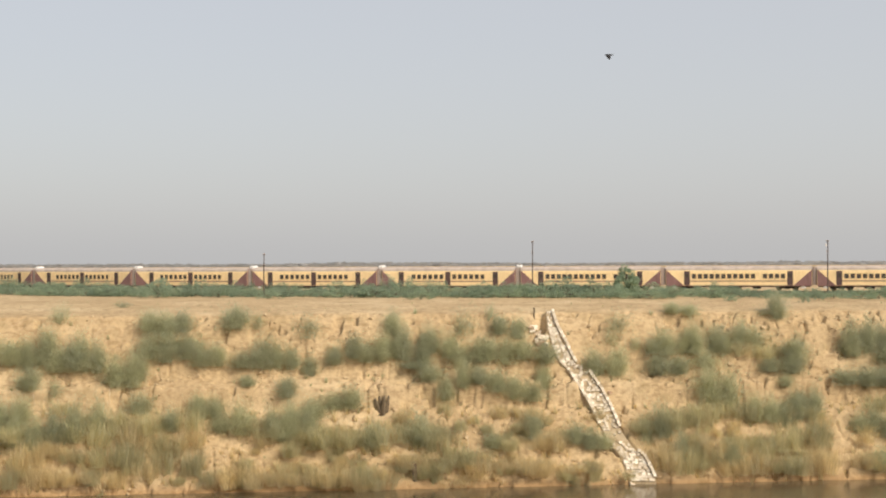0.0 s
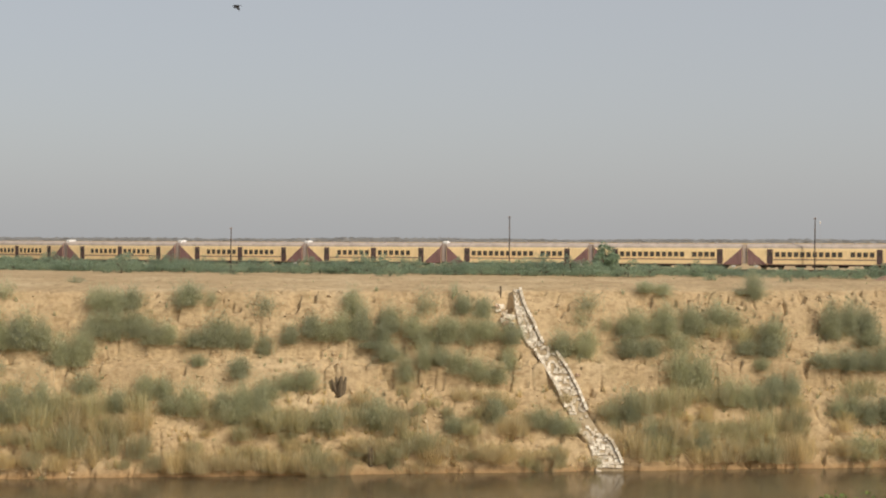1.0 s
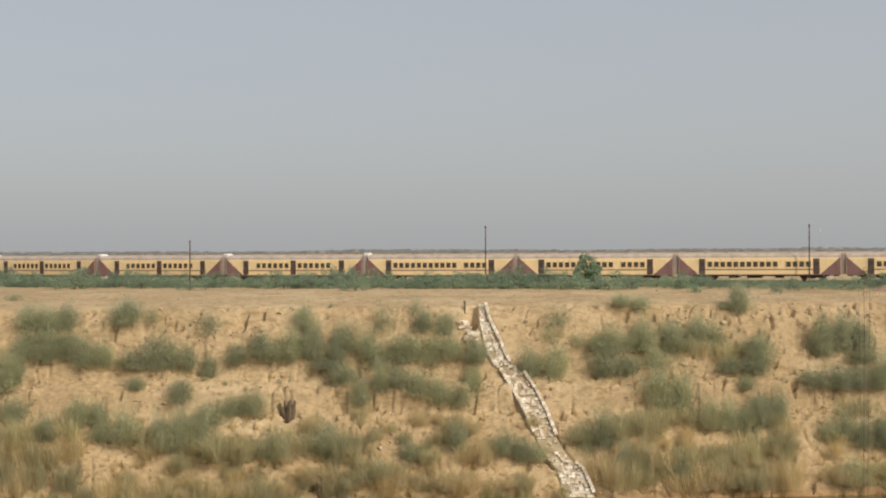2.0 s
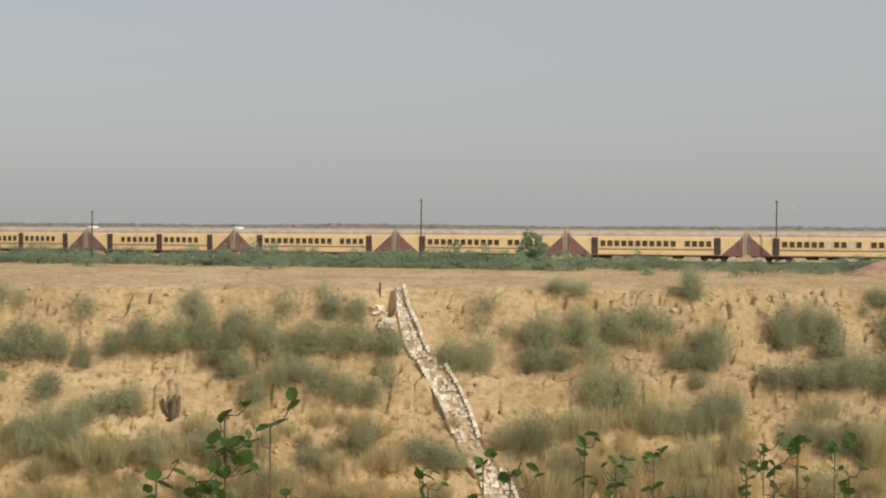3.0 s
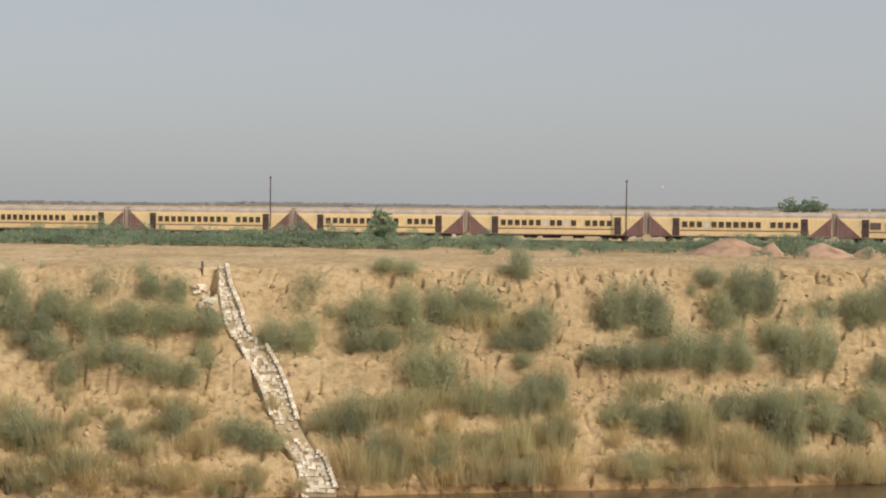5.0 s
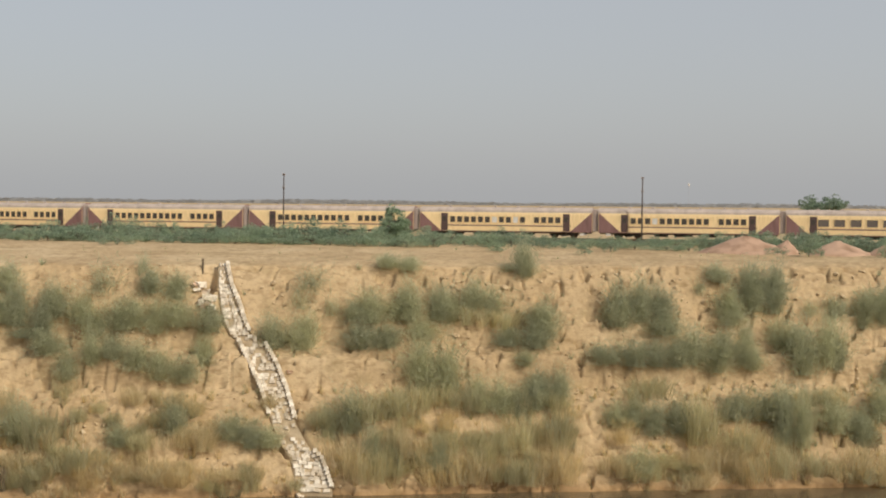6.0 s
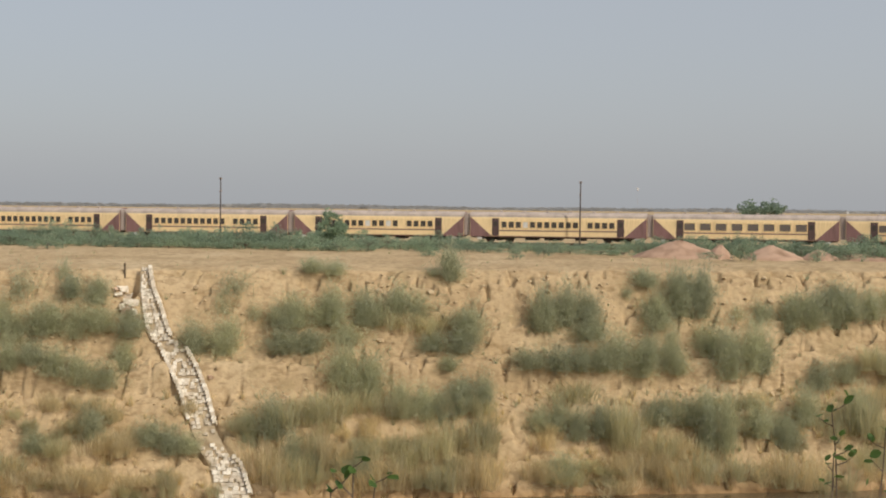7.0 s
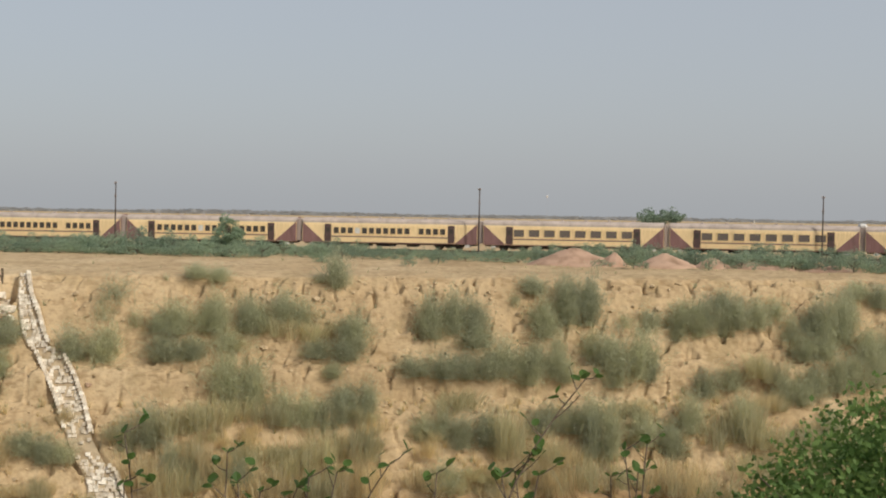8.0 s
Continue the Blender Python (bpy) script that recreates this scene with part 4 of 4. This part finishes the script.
# ---- poles ----
def line_pole(x, y, top):
    base = float(height(x, y))
    h = top - base
    root = new("telegraph_pole")
    root.location = (x, y, base)
    v, f = tube([(0, 0, -0.4), (0, 0, h * 0.5), (0.03, 0, h)], [0.11, 0.09, 0.07], 8)
    part("post", mesh_of("post", v, f, POLE, smooth=False), root)
    for z, w in ((h - 0.25, 0.16), (h - 1.9, 0.13)):
        part("bracket", bm_mesh("bracket", box_bm(bmesh.new(), -w, w, -0.05, 0.05, z - 0.05, z + 0.05, 0.01), POLE), root)
        for s in (-1, 1):
            v, f = tube([(s * w * 0.85, 0, z + 0.03), (s * w * 0.85, 0, z + 0.12), (s * w * 0.85, 0, z + 0.2)], [0.05, 0.07, 0.03], 6)
            part("insulator", mesh_of("insulator", v, f, RUBBER), root)
    return tagged(root, "dark weathered telegraph pole beside the railway", "pole", "telegraph poles")


for x, y, top in ((-47.6, 171.0, 1.65), (-6.5, 180.5, 3.5), (39.4, 181.0, 3.4), (80.9, 174.0, 2.95)):
    line_pole(x, y, top)


def far_mast(x, y, top):
    base = float(height(x, y))
    root = new("marker_mast")
    root.location = (x, y, base)
    v, f = tube([(0, 0, -0.3), (0, 0, (top - base) * 0.6), (0, 0, top - base)], [0.012, 0.01, 0.008], 5)
    part("post", mesh_of("post", v, f, RUBBER), root)
    part("cap", bm_mesh("cap", box_bm(bmesh.new(), -0.14, 0.14, -0.1, 0.1, top - base - 0.25, top - base + 0.3, 0.06), WHITE), root, "small white cap")
    tagged(root, "thin pale mast with a white cap", "mast", "far masts")


far_mast(53.3, 260.0, 3.5)
far_mast(91.1, 260.0, -0.5)


# ---- brick water stair down the bank ----
def stair():
    """Sloping chute of whitewashed brick courses with side kerbs, half buried low down."""
    def bed(w):
        mid, half = stair_run(w)
        y = float(waterline(mid)) + w
        return float(mid - half), float(mid + half), y, float(stair_top(w))

    root = new("brick_stair")
    # mortar bed under the bricks
    verts, faces = [], []
    stations = np.linspace(0.25, 14.35, 48)
    for w in stations:
        x0, x1, y, z = bed(w)
        verts += [(x0 + 0.12, y, z - 1.6), (x0 + 0.12, y, z + 0.03), (x1 - 0.12, y, z + 0.03), (x1 - 0.12, y, z - 1.6)]
    for i in range(len(stations) - 1):
        for j in range(4):
            a, b = i * 4 + j, i * 4 + (j + 1) % 4
            faces.append((a, a + 4, b + 4, b))
    faces += [(0, 1, 2, 3), tuple(len(verts) - 1 - k for k in range(4))]
    part("bed", mesh_of("bed", verts, faces, MORTAR), root)
    shapes = []
    for i in range(5):
        rr = np.random.default_rng(500 + i)
        bm = box_bm(bmesh.new(), -0.5, 0.5, -0.5, 0.5, -0.5, 0.5, 0.07)
        for v in bm.verts:
            v.co += Vector(rr.uniform(-0.05, 0.05, 3))
        shapes.append(bm_mesh("brick", bm, STONE))
    rr = np.random.default_rng(520)
    # one course after another up the slope
    w, row = 0.35, 0
    while w < 14.2:
        x0, x1, y, z = bed(w)
        _, _, y2, z2 = bed(w + 0.2)
        tilt = math.atan2(z2 - z, y2 - y)
        course = 0.40
        dw = course * math.cos(tilt)
        buried = 2.8 < w < 4.7 or 9.6 < w < 10.0
        n = 4 + int(rr.integers(3))
        for k in range(n):
            if rr.random() < (0.85 if buried else 0.25) or (7.65 < w < 7.85):
                continue
            bx = x0 + 0.25 + (k + 0.5 + (rr.uniform(-0.3, 0.3) if 0 < k < n - 1 else 0)) * (x1 - x0 - 0.5) / n
            size = (x1 - x0 - 0.5) / n * rr.uniform(0.72, 1.05)
            b = part("brick", shapes[rr.integers(5)], root)
            b.matrix_basis = pose(bx, y, z + rr.uniform(-0.02, 0.07), math.degrees(tilt), rr.uniform(-6, 6), rr.uniform(-9, 9)) @ Matrix.Diagonal((size, course * rr.uniform(0.74, 0.95), 0.26, 1))
        # kerbs: left one on the lower flight, right one on both, broken in places
        for edge, x, ranges in ((-1, x0 + 0.08, ((4.9, 9.7),)), (1, x1 - 0.08, ((0.4, 2.7), (4.8, 9.6), (10.2, 14.3)))):
            if any(a < w < c for a, c in ranges):
                b = part("kerb_stone", shapes[rr.integers(5)], root)
                b.matrix_basis = pose(x, y, z + 0.16, math.degrees(tilt), rr.uniform(-4, 4), rr.uniform(-5, 5)) @ Matrix.Diagonal((0.34, course * 1.05, 0.55, 1))
        w += dw
        row += 1
    tagged(root, "steep whitewashed brick stair with kerbs, partly buried in sand", "stair")
    # broken masonry beside its head and at its foot
    for i, (x, w, s, mat) in enumerate([(-4.9, 13.7, 1.0, STONE), (-5.1, 13.3, 0.9, STONE), (-4.8, 12.9, 0.8, STONE), (-5.2, 12.7, 0.6, STONE), (-5.5, 13.0, 0.6, BROKEN), (-4.4, 12.4, 0.9, STONE), (-4.0, 12.1, 1.0, STONE),
                                        (-3.6, 11.7, 0.9, STONE), (-3.4, 11.2, 0.8, STONE), (-4.3, 11.7, 0.8, BROKEN), (-4.7, 12.0, 0.7, STONE), (-4.1, 11.3, 0.6, BROKEN), (-3.7, 10.9, 0.6, STONE), (-4.0, 12.6, 0.7, STONE),
                                        (9.9, 0.45, 0.6, STONE), (10.4, 0.5, 0.45, STONE), (6.1, 0.45, 0.5, STONE), (6.4, 0.3, 0.4, STONE), (4.1, 7.9, 0.5, BROKEN), (4.5, 8.1, 0.4, CLOD)]):
        bm = box_bm(bmesh.new(), -0.5, 0.5, -0.4, 0.4, -0.32, 0.32, 0.06)
        for v in bm.verts:
            v.co += Vector(rr.uniform(-0.17, 0.17, 3))
        ob = new("broken_masonry", bm_mesh("broken_masonry", bm, mat))
        ob.location = spot(x, w) + Vector((0, 0, 0.14 * s))
        ob.scale = (s * 1.1, s * 0.8, s * 0.8)
        ob.rotation_euler = (0.2 * i, 0.1, i * 1.1)
        tagged(ob, "broken lump of old brick masonry on the slope", "rubble", "rubble by the stair")


stair()
post = new("wooden_post", mesh_of("wooden_post", *tube([(0, 0, -0.3), (0.05, 0, 0.5), (0.02, 0, 1.1)], [0.11, 0.10, 0.12], 7), CHAR))
post.location = spot(-5.1, 14.1)
tagged(post, "short dark wooden post at the head of the stair", "post")


# ---- leafy sprigs on the near bank ----
def leaf_shape():
    """A broad pointed leaf with a folded midrib, one metre long, along +x."""
    outline = [(0, 0), (0.18, 0.20), (0.45, 0.30), (0.75, 0.22), (1.0, 0.0)]
    verts = [(x, 0, -0.03 * math.sin(x * 3.1)) for x, _ in outline]
    verts += [(x, y, 0.07 * y / 0.3) for x, y in outline[1:4]] + [(x, -y, 0.07 * y / 0.3) for x, y in outline[1:4]]
    faces = [(0, 1, 5), (1, 2, 6, 5), (2, 3, 7, 6), (3, 4, 7), (0, 8, 1), (1, 8, 9, 2), (2, 9, 10, 3), (3, 10, 4)]
    return mesh_of("leaf", verts, faces, NEAR_LEAF)


LEAF = leaf_shape()


def sprig(x, y, top, lean, leaves, size, seed, reach=0.8, scale=1.0):
    """A shrub's slender leafy shoot that rises from the near bank."""
    r = np.random.default_rng(seed)
    base = float(height(x, y))
    root = new("leafy_shoot")
    root.location = (x - lean * 0.6, y, base)
    h = top - base
    path = [Vector((lean * 0.6 * t ** 3 + 0.03 * math.sin(5 * t + seed), 0.04 * math.cos(4 * t + seed), h * t - 0.1 * (1 - t))) for t in np.linspace(0, 1, 12)]
    v, f = tube(path, [(0.009 * (1 - 0.7 * k / 11) + 0.002) * scale for k in range(12)], 5)
    part("stem", mesh_of("stem", v, f, BARK), root)
    twigs = 3 + leaves // 5
    at = []
    for k in range(twigs):
        q = 1 - (k / twigs) ** 1.2 * reach / h
        i = min(10, int(q * 11))
        p = path[i].lerp(path[i + 1], q * 11 - i)
        a = k * 2.2 + r.uniform(-0.5, 0.5)
        end = p + Vector((math.cos(a), 0.5 * math.sin(a), r.uniform(0.3, 1.0))) * reach * r.uniform(0.10, 0.26)
        v, f = tube([p, p.lerp(end, 0.5) + Vector((0, 0, -0.01)), end], [0.005 * scale, 0.004 * scale, 0.002 * scale], 4)
        part("twig", mesh_of("twig", v, f, BARK), root)
        at += [p.lerp(end, u) for u in (0.65, 1.0)]
    at += [path[-1], path[-1]]
    for k, p in enumerate(at):
        s = size * r.uniform(0.6, 1.25)
        leaf = part("leaf", LEAF, root)
        leaf.matrix_basis = Matrix.Translation(p) @ Matrix.Rotation(k * 2.4 + r.uniform(-0.6, 0.6), 4, "Z") @ Matrix.Rotation(r.uniform(-1.1, 0.5), 4, "Y") @ Matrix.Rotation(r.uniform(-0.9, 0.9), 4, "X") @ Matrix.Diagonal((s, s * r.uniform(1.1, 1.6), s, 1))
    tagged(root, "slender shoot with broad green leaves on the near bank", "plant", "leafy shoots of the near bank")


# tips of the shoots: place, height, lean, leaves
SHOOTS_FIRST = [
    (13.127, -0.779, -0.304, -0.06, 12), (13.211, -0.772, -0.318, 0.06, 8), (13.132, -0.781, -0.399, -0.05, 9), (13.203, -0.774, -0.39, 0.03, 10), (13.088, -0.785, -0.401, -0.05, 5), (13.163, -0.777, -0.352, 0.03, 7),
]
SHOOTS_SMALL = [
    (13.454, -0.751, -0.388, -0.02, 5), (13.494, -0.747, -0.406, 0.02, 5), (13.599, -0.737, -0.369, -0.04, 9), (13.634, -0.734, -0.389, 0.03, 8), (13.722, -0.725, -0.351, 0.02, 8), (13.749, -0.723, -0.381, -0.02, 6),
    (13.81, -0.717, -0.363, 0.03, 8), (13.775, -0.72, -0.399, 0, 6), (13.656, -0.732, -0.405, 0.02, 4), (14.03, -0.696, -0.349, -0.02, 11), (14.066, -0.692, -0.344, 0.02, 12), (13.96, -0.703, -0.379, -0.04, 7),
    (14.092, -0.69, -0.353, 0.04, 11), (14.128, -0.687, -0.388, 0.02, 7), (13.995, -0.7, -0.387, 0, 7), (14.048, -0.694, -0.369, 0.02, 9),
]
SHOOTS_SECOND = [(30.44, 11.18, -1.66, 0.12, 4), (30.60, 11.19, -1.76, 0.3, 3), (30.30, 11.17, -1.83, -0.1, 3)]
SHOOTS_LAST = [
    (36.78, 12.32, -1.03, 1.1, 20), (36.32, 12.30, -1.63, -0.2, 8), (36.24, 12.30, -1.66, -0.2, 8), (36.50, 12.31, -1.64, 0.3, 8), (37.20, 13.41, -1.65, -0.1, 12), (37.36, 13.41, -1.61, 0.1, 13), (37.28, 13.41, -1.82, 0.0, 9), (37.06, 13.40, -1.85, -0.1, 8),
    (34.32, 13.39, -1.72, 0.05, 5), (35.53, 12.77, -1.67, 0.8, 15), (35.21, 12.76, -1.72, 0.3, 14), (35.03, 12.75, -1.76, 0.1, 9), (34.53, 12.73, -1.80, -0.2, 12), (34.65, 12.74, -1.87, 0.0, 12), (34.89, 12.74, -1.84, 0.4, 10), (33.76, 12.72, -1.48, -0.1, 12), (33.80, 12.71, -1.80, 0.1, 10), (35.88, 12.78, -1.72, 0.1, 6),
]
for i, (x, y, top, lean, leaves) in enumerate(SHOOTS_FIRST):
    sprig(x, y, top, lean, leaves, 0.030, 700 + i, 0.18, 0.3)
for i, (x, y, top, lean, leaves) in enumerate(SHOOTS_SMALL):
    sprig(x, y, top, lean, leaves, 0.020, 720 + i, 0.12, 0.22)
for i, (x, y, top, lean, leaves) in enumerate(SHOOTS_SECOND + SHOOTS_LAST):
    sprig(x, y, top, lean, leaves, 0.082, 740 + i, 0.7)


# ---- birds ----
def bird():
    root = new("bird")
    v, f = tube([(-0.21, 0, 0.0), (-0.12, 0, 0.01), (0.0, 0, 0.0), (0.10, 0, 0.01), (0.16, 0, 0.03), (0.20, 0, 0.03), (0.235, 0, 0.02)], [0.035, 0.05, 0.07, 0.055, 0.035, 0.03, 0.006], 8)
    part("body", mesh_of("body", v, f, FEATHER, smooth=True), root)
    part("tail", mesh_of("tail", [(-0.19, -0.02, 0.005), (-0.33, -0.06, 0.0), (-0.33, 0.06, 0.0), (-0.19, 0.02, 0.005), (-0.26, 0, 0.025)], [(0, 1, 4), (1, 2, 4), (2, 3, 4), (3, 0, 4), (0, 3, 2, 1)], FEATHER), root)
    wings = []
    for s in (-1, 1):
        outline = [(0.09, 0.04), (0.11, 0.20), (0.06, 0.38), (-0.04, 0.46), (-0.08, 0.30), (-0.09, 0.04)]
        n = len(outline)
        verts = [(x, s * y, 0.012) for x, y in outline] + [(x, s * y, -0.006) for x, y in outline]
        faces = [tuple(range(n)), tuple(range(2 * n - 1, n - 1, -1))] + [(k, k + n, (k + 1) % n + n, (k + 1) % n) for k in range(n)]
        wings.append(part("wing", mesh_of("wing", verts, faces, FEATHER), root))
    root.scale = (0.75, 0.75, 0.75)
    tagged(root, "dark bird in flapping flight over the river", "bird")
    return root, wings


crow, crow_wings = bird()


# ---- what moves ----
def motions():
    for n, ob in COACHES:
        rows = []
        for k in range(9):
            t = float(k)
            mid = -8.9136 - 8.3612 * t - 0.05 * t * t / 2 + (n + 0.5) * PITCH
            (x0, y0), (x1, y1) = on_track(mid - 7.6), on_track(mid + 7.6)
            rows.append((t, pose((x0 + x1) / 2, (y0 + y1) / 2, RAIL_TOP, 0, 0, math.degrees(math.atan2(y1 - y0, x1 - x0)))))
        walk(ob, rows)
    # wheels of the coaches whose running gear can be seen roll along
    for n, ob in COACHES:
        if n not in (2, 3, 4, 5):
            continue
        for wheel in [c for c in ob.children_recursive if c.name.startswith("wheel")]:
            x, y = wheel.matrix_basis.translation[:2]
            rows = []
            for k in range(121):
                t = k / 15
                rows.append((t, pose(x, y, 0.46) @ Matrix.Rotation(-(8.3612 * t + 0.05 * t * t / 2) / 0.46, 4, "Y")))
            walk(wheel, rows)
    flight = [(0.0, (0.95, 17.6, 8.8)), (0.5, (-4.3, 22.4, 9.3)), (1.0, (-10.62, 25.3, 10.1)), (1.5, (-17.0, 25.8, 10.38)), (2.2, (-26.5, 27.0, 11.2)), (8.0, (-105.0, 36.0, 19.0))]
    walk(crow, [(t, pose(*p, 0, 0, 172)) for t, p in flight])
    for s, wing in zip((-1, 1), crow_wings):
        walk(wing, [(k * 0.125, pose(0, 0, 0.03, s * (38 if k % 2 else -30), 0, 0)) for k in range(65)])


motions()
